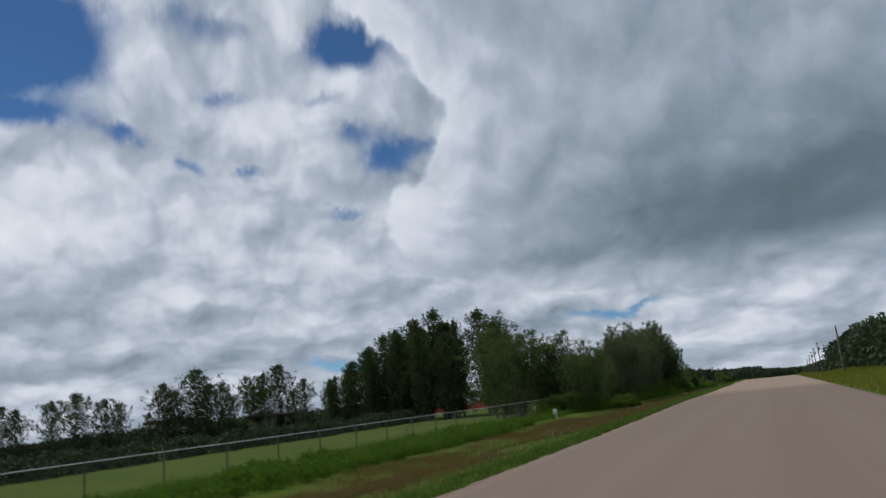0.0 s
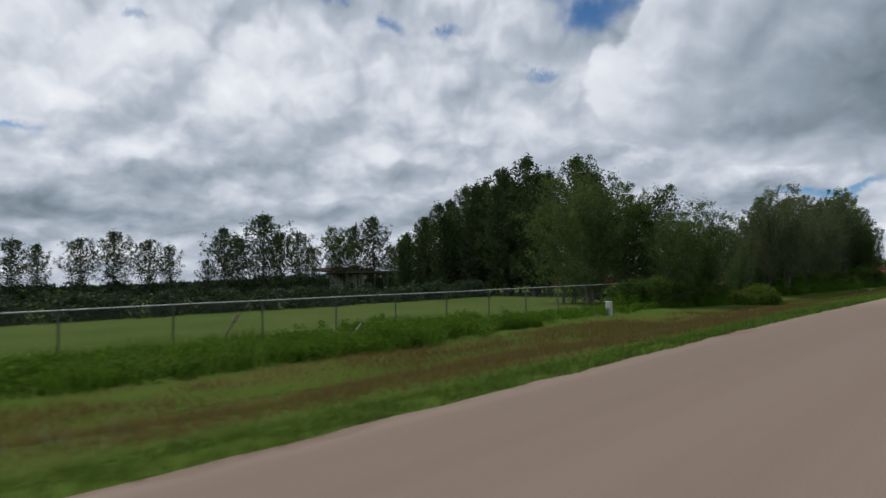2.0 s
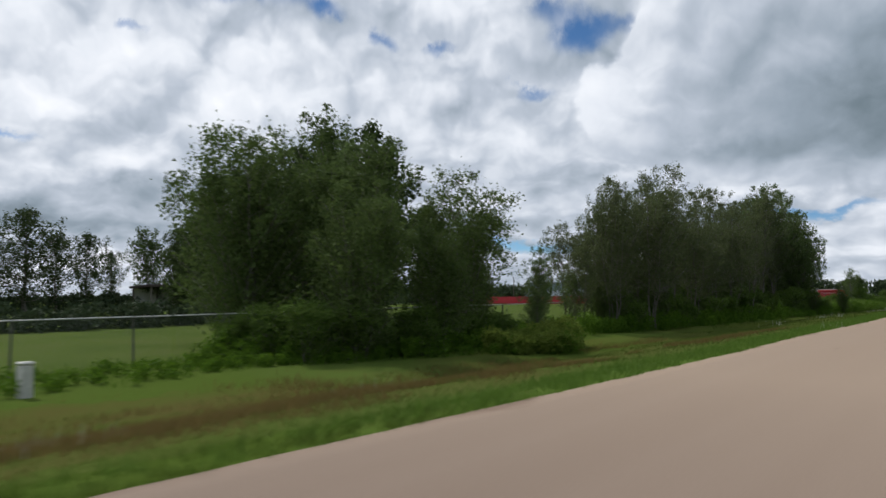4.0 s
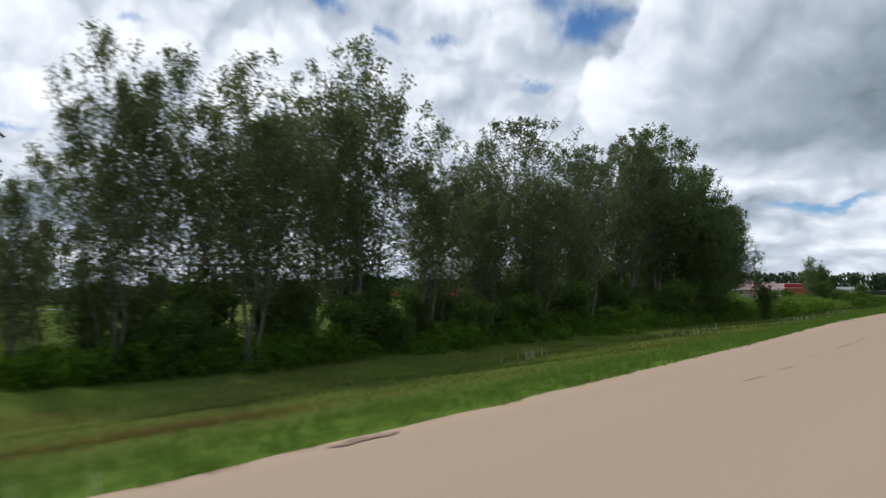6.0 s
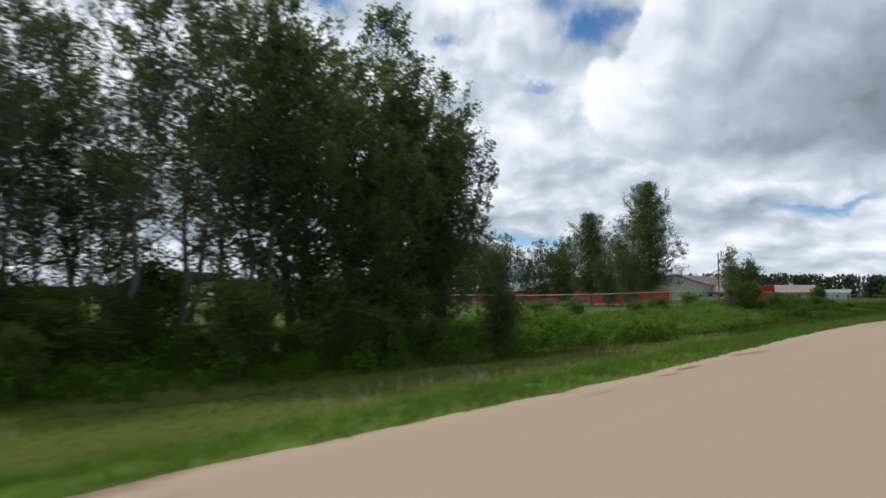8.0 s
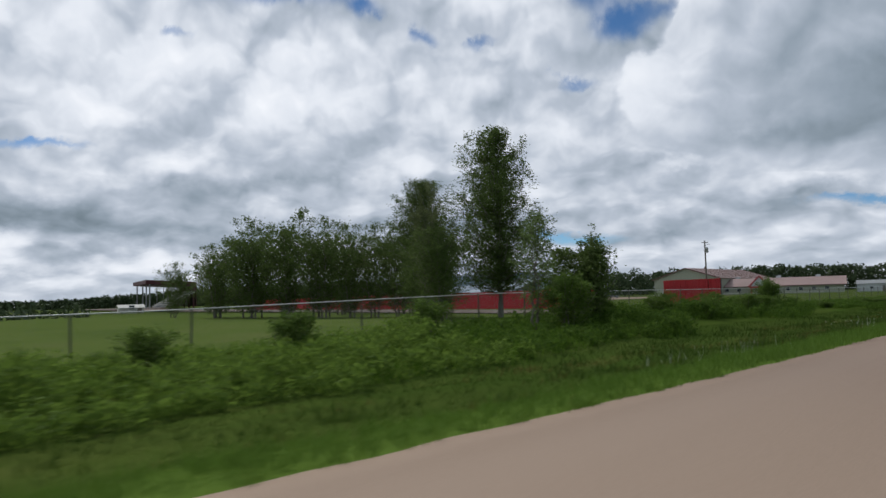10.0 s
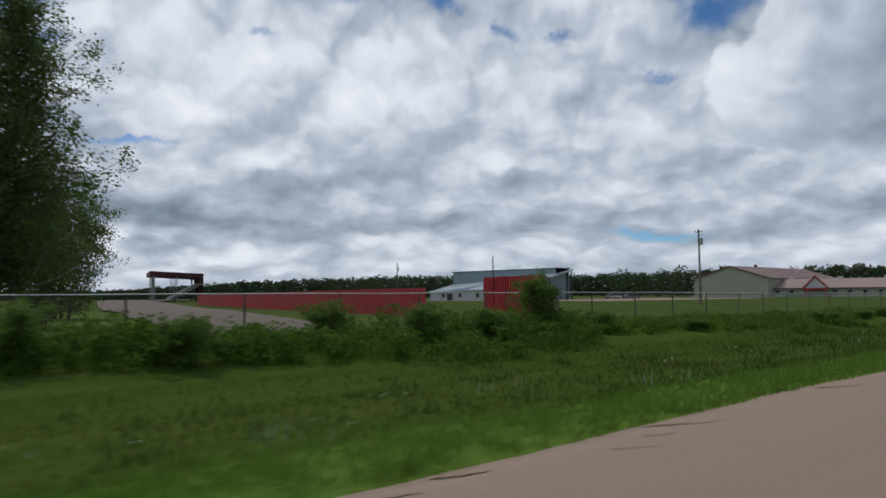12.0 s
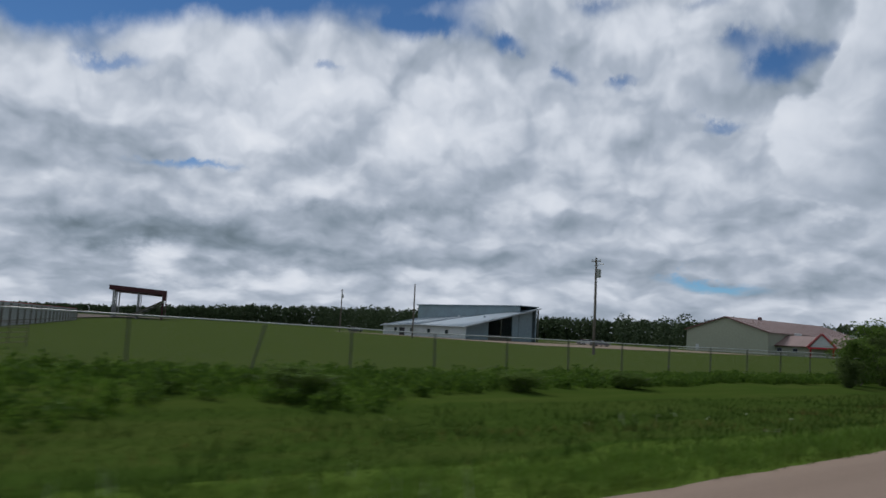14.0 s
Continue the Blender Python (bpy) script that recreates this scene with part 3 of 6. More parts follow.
def streak(name, pts, width, mat, z=0.004, seed=0):
    """A flat ragged mark lying on the road along points."""
    rng = random.Random(seed)
    verts, faces = [], []
    dense = []
    for (xa, ya), (xb, yb) in zip(pts, pts[1:]):
        n = max(3, int(math.hypot(xb - xa, yb - ya) / 0.06))
        dense += [(xa + (xb - xa) * i / n, ya + (yb - ya) * i / n) for i in range(n)]
    n = len(dense)
    for i, (x, y) in enumerate(dense):
        k = math.sin(math.pi * min(0.98, (i + 0.5) / n)) ** 0.5
        wob = 0.5 * width * noise.noise(Vector((i * 0.21, seed, 0)))
        w = width * k * rng.uniform(0.45, 1.0) * 0.5
        ax, ay = dense[min(i + 1, n - 1)][0] - dense[max(i - 1, 0)][0], dense[min(i + 1, n - 1)][1] - dense[max(i - 1, 0)][1]
        ln = math.hypot(ax, ay) or 1
        px, py = -ay / ln, ax / ln
        verts += [(x + px * (wob + w), y + py * (wob + w), z), (x + px * (wob - w), y + py * (wob - w), z)]
    faces = [(2 * i, 2 * i + 1, 2 * i + 3, 2 * i + 2) for i in range(n - 1)]
    return part(name, mesh_of(name, verts, faces, mat), road)


CRACKS = [((-3.25, 104.2), (-3.1, 105.2), 0.022), ((-3.3, 106.8), (-3.2, 107.5), 0.02), ((-3.2, 109.2), (-3.18, 110.4), 0.018), ((-3.18, 110.35), (-3.15, 111.0), 0.07), ((-3.15, 111.0), (-3.16, 111.6), 0.02),
          ((-3.14, 112.1), (-3.2, 113.6), 0.026), ((-3.2, 113.7), (-3.2, 114.1), 0.012), ((-3.2, 118.8), (-3.2, 119.3), 0.03), ((-3.7, 79.2), (-3.2, 79.2), 0.014), ((-3.5, 80.15), (-3.4, 80.7), 0.045), ((-3.3, 102.2), (-3.2, 103.2), 0.02)]
for i, (c0, c1, wide) in enumerate(CRACKS):
    streak("crack", (c0, c1), wide, TAR, seed=i)
streak("crack", ((-3.3, 26.9), (-2.3, 26.7), (-0.5, 26.7), (2.0, 26.3)), 0.016, TAR, seed=31)
streak("crack", ((-4.8, 26.9), (-4.4, 27.0)), 0.016, TAR, seed=32)
streak("crack", ((-3.6, 135.5), (-2.9, 135.7), (-2.2, 135.7), (0.5, 135.9)), 0.016, TAR, seed=33)
streak("crack", ((-4.4, 46.0), (-3.2, 46.3), (-1.0, 46.2)), 0.014, TAR, seed=34)
# broken bits of the surface's edge
STAINS = [((-4.78, 138.87), (-4.45, 140.5), 0.34), ((-4.75, 135.4), (-4.68, 136.5), 0.22), ((-4.66, 134.3), (-4.52, 134.9), 0.16), ((-5.06, 95.2), (-5.0, 96.2), 0.22), ((-4.95, 123.1), (-4.7, 123.8), 0.18),
          ((-4.7, 180.8), (-4.36, 182.2), 0.34), ((-4.92, 179.5), (-4.76, 180.1), 0.24), ((-4.82, 182.6), (-4.62, 183.4), 0.26), ((-4.88, 184.4), (-4.67, 185.2), 0.20), ((-4.88, 186.4), (-4.5, 187.4), 0.20),
          ((-5.0, 189.1), (-4.55, 190.2), 0.18), ((-5.1, 192.0), (-4.9, 193.6), 0.22), ((-5.0, 178.2), (-4.85, 178.9), 0.26), ((-4.8, 199.2), (-4.36, 200.2), 0.20), ((-4.34, 197.9), (-4.1, 198.45), 0.16),
          ((-4.5, 198.7), (-4.3, 199.1), 0.12), ((-4.84, 204.0), (-4.4, 204.9), 0.22), ((-4.7, 195.9), (-4.52, 196.5), 0.20), ((-4.54, 195.2), (-4.4, 195.6), 0.16), ((-4.7, 214.5), (-4.4, 215.6), 0.2), ((-4.6, 231.5), (-4.2, 232.6), 0.2)]
for i, (c0, c1, wide) in enumerate(STAINS):
    streak("worn_patch", (c0, c1), wide * 0.7, PATCH, seed=50 + i)


WEED_FRONT = [(0, -17.5), (40, -17.2), (50, -16.9), (56, -18.4), (76, -18.8), (83, -16.6), (87, -14.0), (93, -17.6), (98, -17.8), (104, -16.7), (112, -16.0), (118, -15.6), (124, -14.8), (135, -13.8), (140, -12.6),
              (144, -10.2), (155, -10.6), (165, -12.0), (178, -13.8), (184, -14.8), (189, -13.8), (196, -17.5), (203, -16.6), (206, -14.6), (211, -15.2), (217, -17.4), (222, -17.0), (227, -15.1), (230, -13.3),
              (233, -16.9), (236.6, -14.6), (241, -17.2), (246, -18.0), (261, -19.4), (310, -19.6)]


def weed_front(y):
    """How far the rough growth along the fence reaches towards the road."""
    return lerp_table(WEED_FRONT, y)


# ---- trees ----
def leaf_quads(rng, centres, per, spread, size, droop=0.0):
    """Loose leaf quads scattered round clump centres."""
    n = len(centres) * per
    c = np.repeat(np.asarray(centres), per, 0) + rng.normal(0, 1, (n, 3)) * np.array([spread, spread, spread * 0.8])
    a = rng.normal(0, 1, (n, 3))
    a[:, 2] -= droop
    a /= np.linalg.norm(a, axis=1)[:, None]
    h = rng.normal(0, 1, (n, 3))
    h -= a * np.sum(h * a, 1)[:, None]
    h /= np.linalg.norm(h, axis=1)[:, None]
    s = size * rng.uniform(0.6, 1.3, (n, 1))
    a, h = a * s, h * s * 0.46
    return np.stack([c - a * 0.5, c + a * 0.5 + h, c + a * 0.4 - h], 1)


def tree_meshes(seed, height, radius, crown_base, limbs, per, leaf, leaf_mat, bark_mat, top=0.92, stems=1, airy=0.0, spread=0.26, girth=1.0, blunt=0.6, upright=0.35, sprigs=0.5):
    """Trunk mesh and crown mesh of a broad-leaved tree standing at the origin."""
    rng = np.random.default_rng(seed)
    wood, centres, shoots = [], [], []
    for s in range(stems):
        lean = rng.uniform(0, 2 * math.pi)
        off = radius * (0.0 if stems == 1 else rng.uniform(0.15, 0.55))
        hs = height * (1.0 if s == 0 else rng.uniform(0.68, 0.95))
        foot = np.array([math.cos(lean), math.sin(lean), 0]) * off * 0.3
        tip = np.array([math.cos(lean) * off, math.sin(lean) * off, hs])
        n = 9
        spine = [foot + (tip - foot) * (i / n) + np.array([rng.normal(0, 0.08), rng.normal(0, 0.08), 0]) * (0 < i < n) for i in range(n + 1)]
        r0 = (0.018 * hs + 0.02) * girth / math.sqrt(stems)
        wood.append(tube(spine, [r0 * (1.25 if i == 0 else 1 - 0.93 * i / n) for i in range(n + 1)], 6))
        count = max(6, int(limbs / stems))
        hollow = rng.uniform(0, 2 * math.pi, 3)
        for k in range(count):
            u = (k + rng.uniform(0, 1)) / count
            hgt = hs * (crown_base + (0.985 - crown_base) * u)
            prof = (math.sin(math.pi * min(0.99, 0.12 + 0.86 * u) ** top)) ** blunt
            ln = radius * max(0.10, prof) * rng.uniform(0.48, 1.18) / (1 if stems == 1 else 1.25)
            w = k * 2.39996 + rng.uniform(-0.5, 0.5)
            if min(abs((w - g + math.pi) % (2 * math.pi) - math.pi) for g in hollow) < 0.25:
                ln *= 0.65
            rise = rng.uniform(0.25, 0.75) + 0.5 * u + upright
            f = hgt / hs * n
            i0 = min(n - 1, int(f))
            p0 = spine[i0] + (spine[i0 + 1] - spine[i0]) * (f - i0)
            d = np.array([math.cos(w), math.sin(w), rise]) * 0.92
            d[2] = min(d[2], max(0.15, (hs * 1.02 - hgt) / max(ln, 0.05)))
            mid = p0 + d * ln * 0.5 + np.array([0, 0, -0.04 * ln])
            end = p0 + d * ln + np.array([0, 0, 0.10 * ln])
            wood.append(tube([p0, mid, end], [r0 * 0.32 * (1 - 0.6 * u), r0 * 0.2 * (1 - 0.6 * u), 0.012], 4, False))
            m = max(2, int(ln / 0.34))
            for j in range(m):
                v = 0.16 + 0.86 * (j + rng.uniform(0, 1)) / m
                if rng.uniform() < airy:
                    continue
                base = p0 + (end - p0) * v
                centres.append(base + rng.normal(0, 1, 3) * np.array([0.22, 0.22, 0.16]) * ln * 0.55)
            if u > 0.25 and rng.uniform() < sprigs:
                # a leafy shoot that stands out of the crown
                up = np.array([d[0] * 0.35, d[1] * 0.35, 1.0]) * height * rng.uniform(0.03, 0.075)
                up *= min(1.0, max(0.15, (hs * 1.02 - end[2]) / up[2]))
                wood.append(tube([end, end + up * 0.6, end + up], [0.012, 0.009, 0.005], 3, False))
                shoots += [end + up * v + rng.normal(0, 0.05, 3) for v in np.linspace(0.1, 1.0, 6)]
        for j in range(6):
            shoots.append(tip + rng.normal(0, 1, 3) * np.array([0.10, 0.10, 0.30]))
        for j in range(4):
            centres.append(tip + rng.normal(0, 1, 3) * np.array([0.12, 0.12, 0.35]) + np.array([0, 0, -0.3]))
    leaves = [leaf_quads(rng, centres, per, spread, leaf), leaf_quads(rng, shoots, max(4, per // 3), spread * 0.55, leaf)]
    crown = quads_mesh("crown", np.concatenate(leaves), leaf_mat)
    return joined("trunk", wood, bark_mat), crown


TREE_KINDS = {}


def plant_tree(kind, x, y, height, turn=0.0, wide=1.0, z=None, label=None, group="trees"):
    """Stand a tree of one of the built kinds at x, y, scaled to its height."""
    spec = TREE_SPECS[kind]
    s = height / spec["height"]
    zz = land(x, y) - 0.04 if z is None else z
    m = Matrix.LocRotScale((x, y, zz), Euler((0, 0, turn)), (s * wide, s * wide, s))
    if kind not in TREE_KINDS:
        tr, cr = tree_meshes(**{k: v for k, v in spec.items() if k not in ("name", "label")})
        ob = empty(spec["name"], Matrix.Identity(4), spec["label"], "shrub" if "shrub" in spec["name"] else "tree", group)
        part("trunk", tr, ob)
        part("crown", cr, ob)
        ob.matrix_basis = m
        TREE_KINDS[kind] = ob
    else:
        src = TREE_KINDS[kind]
        kept = src.matrix_basis.copy()
        src.matrix_basis = Matrix.Identity(4)
        ob = copy_thing(src, m)
        src.matrix_basis = kept
        tagged(ob, spec["label"], group=group)
    if label:
        ob["label"] = label
    return ob


TREE_SPECS = {
    "poplar_a": dict(name="poplar_tree", label="tall dark-green poplar in full leaf", seed=3, height=13, radius=3.3, crown_base=0.10, limbs=125, per=34, leaf=0.14, leaf_mat=LEAF, bark_mat=BARK, stems=2, airy=0.47, blunt=0.7, spread=0.2, upright=0.0, girth=0.8),
    "poplar_b": dict(name="poplar_tree", label="tall narrow dark-green poplar in full leaf", seed=8, height=13, radius=2.7, crown_base=0.10, limbs=110, per=26, leaf=0.17, leaf_mat=LEAF, bark_mat=BARK, top=0.8, blunt=0.8, upright=0.3),
    "poplar_c": dict(name="poplar_tree", label="broad dark-green poplar with a jagged top", seed=21, height=11, radius=3.6, crown_base=0.08, limbs=135, per=34, leaf=0.14, leaf_mat=LEAF, bark_mat=BARK, stems=3, airy=0.48, blunt=0.6, spread=0.2, upright=0.0, girth=0.8),
    "aspen": dict(name="aspen_tree", label="tall round-topped aspen with pale trunks", seed=5, height=13.5, radius=4.1, crown_base=0.13, limbs=260, per=30, leaf=0.12, leaf_mat=WILLOW, bark_mat=BIRCH, top=0.52, airy=0.06, blunt=0.52, spread=0.22, stems=1, sprigs=0.2, upright=-0.25, girth=0.8),
    "thin": dict(name="young_tree", label="slender young tree with sparse airy leaves", seed=12, height=9, radius=2.3, crown_base=0.2, limbs=105, per=30, leaf=0.10, leaf_mat=AIRY, bark_mat=BARK, stems=3, airy=0.36, girth=0.6, blunt=0.8, spread=0.2, upright=0.15, sprigs=0.9),
    "thin_b": dict(name="young_tree", label="slender many-stemmed tree with see-through crown", seed=17, height=9.5, radius=2.6, crown_base=0.24, limbs=115, per=30, leaf=0.10, leaf_mat=AIRY, bark_mat=BARK, stems=4, airy=0.36, girth=0.75, blunt=0.75, spread=0.2, upright=0.1, sprigs=0.8),
    "open_poplar": dict(name="poplar_tree", label="tall poplar with a bare lower trunk and open crown", seed=61, height=12, radius=3.2, crown_base=0.26, limbs=100, per=28, leaf=0.125, leaf_mat=AIRY, bark_mat=BARK, airy=0.5, stems=2, blunt=0.7, spread=0.19, upright=0.0, sprigs=0.7, girth=0.75),
    "willow": dict(name="willow_tree", label="bushy grey-green willow leafing to the ground", seed=14, height=7, radius=3.0, crown_base=0.04, limbs=130, per=24, leaf=0.12, leaf_mat=WILLOW, bark_mat=BARK, stems=5, top=0.7, airy=0.1, upright=0.15, sprigs=0.8),
    "willow_b": dict(name="willow_tree", label="dense dark willow thicket leafing to the ground", seed=19, height=7.5, radius=2.6, crown_base=0.03, limbs=120, per=26, leaf=0.13, leaf_mat=WILLOW, bark_mat=BARK, stems=5, top=0.75, upright=0.15, sprigs=0.7),
    "shrub": dict(name="shrub", label="rounded dark-green shrub among tall weeds", seed=23, height=2.6, radius=1.7, crown_base=0.03, limbs=60, per=24, leaf=0.11, leaf_mat=SHRUB, bark_mat=BARK, stems=5, top=0.6, spread=0.2),
    "shrub_b": dict(name="shrub", label="loose green shrub with upright leafy shoots", seed=29, height=2.2, radius=1.2, crown_base=0.02, limbs=50, per=20, leaf=0.10, leaf_mat=SHRUB, bark_mat=BARK, stems=6, top=0.9, spread=0.17, upright=0.4, sprigs=0.8),
    "round_bush": dict(name="shrub", label="dense rounded dark bush beside the fence", seed=53, height=4.2, radius=2.0, crown_base=0.02, limbs=130, per=30, leaf=0.11, leaf_mat=WILLOW, bark_mat=BARK, stems=6, top=0.72, spread=0.2, upright=0.1, sprigs=0.5),
    "sapling": dict(name="sapling", label="young poplar sapling with an open top", seed=31, height=5, radius=1.2, crown_base=0.12, limbs=55, per=18, leaf=0.11, leaf_mat=LEAF, bark_mat=BARK, stems=2, airy=0.3, upright=0.3),
    "row_tree": dict(name="poplar_tree", label="bushy grey-green poplar beside the race track", seed=37, height=8.5, radius=3.4, crown_base=0.06, limbs=120, per=15, leaf=0.17, leaf_mat=WILLOW, bark_mat=BARK, stems=4, top=0.75, airy=0.25, blunt=0.6, spread=0.3, upright=0.05, sprigs=0.8),
    "belt_a": dict(name="poplar_tree", label="dark pointed poplar in a dense shelter belt", seed=71, height=12, radius=3.4, crown_base=0.05, limbs=130, per=14, leaf=0.22, leaf_mat=BELT_LEAF, bark_mat=BARK, airy=0.12, top=0.72, blunt=0.9, upright=0.0, sprigs=0.8),
    "belt_b": dict(name="poplar_tree", label="dark jagged poplar in a dense shelter belt", seed=73, height=12, radius=3.6, crown_base=0.05, limbs=130, per=14, leaf=0.22, leaf_mat=BELT_LEAF, bark_mat=BARK, stems=2, airy=0.12, top=0.72, blunt=0.9, upright=0.0, sprigs=0.8),
    "far_a": dict(name="poplar_tree", label="poplar with a bare lower trunk beyond the field", seed=41, height=10, radius=3.5, crown_base=0.1, limbs=90, per=13, leaf=0.22, leaf_mat=ROW_LEAF, bark_mat=BARK, airy=0.3, blunt=1.1, upright=-0.15, sprigs=0.6),
    "far_b": dict(name="poplar_tree", label="small open-crowned poplar beyond the field", seed=43, height=8, radius=3.1, crown_base=0.1, limbs=74, per=12, leaf=0.20, leaf_mat=ROW_LEAF, bark_mat=BARK, airy=0.3, blunt=1.1, upright=-0.1, sprigs=0.6),
    "far_c": dict(name="birch_tree", label="round light-green tree beyond the field", seed=47, height=10, radius=4.0, crown_base=0.18, limbs=105, per=13, leaf=0.22, leaf_mat=LIGHT_ROW, bark_mat=BARK, stems=2, top=0.7, airy=0.35, blunt=0.5, upright=-0.2),
}

rnd = random.Random(5)


def stand(kind_list, places, group):
    for i, (x, y, h, w) in enumerate(places):
        plant_tree(kind_list[i % len(kind_list)], x, y, h, rnd.uniform(0, 6.28), w, group=group)


# shelter belt running away from the road, with taller poplars
stand(["belt_a", "belt_b"],
      [(-64.5, 104, 7.4, 0.9), (-61, 103, 9.2, 1.0), (-57, 104, 11.5, 0.95), (-53, 102.5, 13, 1.0), (-49, 104, 14.6, 1.0), (-44.5, 103, 15.8, 1.0), (-45, 105, 13.6, 0.9),
       (-42.5, 102.5, 13.6, 0.7), (-59, 107, 9.5, 1.0), (-55, 107, 12, 1.0), (-51, 107, 12.5, 1.0), (-53, 108, 14, 1.0), (-50, 107, 13.5, 1.0), (-48, 106, 13, 1.0), (-40.5, 100, 9.5, 0.7), (-62.5, 101, 7.8, 0.9), (-58.5, 100.5, 9.4, 0.95), (-54.5, 99.5, 10.8, 0.95), (-50, 99.5, 12.4, 0.9), (-36.0, 99.0, 14.4, 1.08), (-41, 97, 11.5, 0.9), (-45, 98, 12, 1.0), (-32.6, 100.6, 8.0, 0.95)], "shelter belt")
# thicket beside the road before the gap
stand(["willow", "willow_b", "poplar_c", "willow"],
      [(-25.5, 79, 8.5, 1.0), (-22.5, 82.5, 8.6, 0.95), (-26, 86, 9.4, 1.0), (-20.0, 86.8, 7.4, 0.9), (-19.2, 79.5, 6.2, 0.9), (-18.2, 83.5, 5.0, 0.85), (-17.8, 90.0, 4.4, 0.8), (-23.5, 90.5, 7.0, 0.9), (-29, 82, 9.5, 1.1), (-30.5, 90.5, 12.2, 0.8),
       (-19.5, 93.6, 2.8, 0.9), (-25, 95, 4.2, 0.8), (-28.5, 98, 5.2, 0.7), (-26.4, 98.6, 3.9, 0.75)], "roadside thicket")
# thicket after the gap: airy trees first, dense poplars at the end
stand(["thin", "thin_b"],
      [(-19.6, 98.7, 5.4, 0.9), (-18.4, 100.6, 8.9, 0.8), (-19.6, 102.2, 9.0, 0.85), (-17.6, 104.4, 8.9, 1.0), (-19.4, 106.4, 8.8, 1.0), (-18.0, 108.9, 10.7, 1.0), (-19.6, 111.2, 10.5, 1.0), (-18.0, 113.4, 8.5, 0.95),
       (-20.0, 115.4, 6.4, 0.9), (-17.6, 116.9, 7.4, 0.9), (-19.0, 118.6, 8.5, 0.9), (-17.4, 120.7, 8.7, 0.95), (-21.0, 105.0, 7.8, 1.0), (-21.2, 110.0, 8.8, 1.0), (-21.2, 118.0, 7.6, 1.0), (-21.0, 121.6, 8.4, 1.0),
       (-22.4, 102.6, 6.4, 1.2), (-22.8, 107.4, 7.6, 1.2), (-22.6, 113.0, 7.0, 1.2), (-22.8, 123.6, 7.4, 1.2), (-22.6, 129.6, 7.6, 1.1), (-22.8, 134.4, 7.8, 1.2)], "roadside thicket")
stand(["open_poplar", "open_poplar", "thin_b"],
      [(-18.8, 123.4, 10.7, 1.05), (-17.2, 125.4, 8.4, 0.85), (-20.8, 125.8, 7.8, 0.9), (-18.6, 129.8, 10.2, 0.95), (-18.2, 132.2, 11.1, 1.0), (-20.9, 131.4, 9.2, 1.0), (-19.2, 134.9, 10.5, 1.0), (-17.4, 136.8, 9.8, 1.0), (-20.8, 137.6, 10.0, 1.0), (-20.4, 133.0, 9.6, 1.0)], "roadside thicket")
stand(["poplar_c", "poplar_a", "poplar_c"],
      [(-18.6, 139.2, 12.3, 0.95), (-18.2, 142.2, 12.3, 1.0), (-20.4, 143.8, 11.5, 0.95), (-16.9, 142.9, 10.0, 0.95), (-18.0, 145.2, 10.2, 0.9), (-16.2, 139.6, 7.0, 0.95), (-16.4, 143.4, 8.2, 0.85), (-19.8, 141.0, 11.2, 1.0)], "roadside thicket")
stand(["sapling", "willow_b"], [(-20.0, 98.8, 3.2, 0.8), (-19.0, 100.3, 3.0, 0.9), (-20.8, 99.8, 3.4, 0.9), (-18.4, 101.2, 2.6, 0.9)], "roadside thicket")
stand(["willow_b", "shrub"], [(-18.0 - 2.2 * (i % 2), 102.5 + 1.9 * i, 2.0 + 0.6 * ((i * 7) % 3) / 2, 1.15) for i in range(19)], "roadside thicket")
# underbrush at the foot of the thickets
for i in range(44):
    y = 76 + i * 0.58 if i < 26 else 101.5 + (i - 26) * 2.3
    plant_tree(("shrub", "shrub_b")[i % 2], weed_front(y) - (2.6 if 83 < y < 92 else 0.0) - rnd.uniform(0.7, 3.2), y, rnd.uniform(0.9, 1.4 if 83 < y < 92 else 2.0), rnd.uniform(0, 6.28), rnd.uniform(0.8, 1.3), group="underbrush")
for i in range(26):
    plant_tree(("shrub", "willow_b", "shrub_b")[i % 3], weed_front(102 + i * 1.6) - rnd.uniform(1.0, 4.6), 102 + i * 1.6, rnd.uniform(1.2, 1.9) + (0.7 if i > 13 else 0.0), rnd.uniform(0, 6.28), rnd.uniform(0.8, 1.2), group="underbrush")
# bushes and trees between the thickets and the red hoarding
stand(["shrub", "shrub_b"], [(-18.6, 151.4, 1.5, 1.2), (-19.6, 156.4, 1.3, 1.3), (-20.4, 161.2, 1.4, 1.2), (-19, 166.5, 1.2, 1.3), (-20.0, 172, 1.3, 1.2), (-20, 178.5, 1.5, 1.2)], "roadside bushes")
plant_tree("sapling", -19.1, 184.5, 5.0, 1.0, 0.9)
plant_tree("round_bush", -19.5, 188.6, 4.1, 0.6, 1.15)
plant_tree("shrub", -18.0, 185.4, 2.2, 0.9, 1.2)
plant_tree("shrub", -19.4, 191.0, 1.2, 0.3, 1.2)
plant_tree("thin_b", -31.6, 191.2, 8.6, 1.9, 0.6)
plant_tree("willow", -30.6, 191.4, 6.0, 4.1, 0.9)
plant_tree("willow", -34.0, 194.0, 6.0, 2.1, 0.95)
plant_tree("aspen", -31.9, 198.8, 13.1, 0.4, 0.98)
plant_tree("aspen", -38.5, 198.2, 10.2, 2.0, 1.0, label="aspen with a rounded leafy crown")
plant_tree("willow", -44.6, 203.0, 8.0, 1.1, 0.8)
plant_tree("willow", -60.0, 208.3, 9.0, 0.7, 1.0, group="trees by the track")
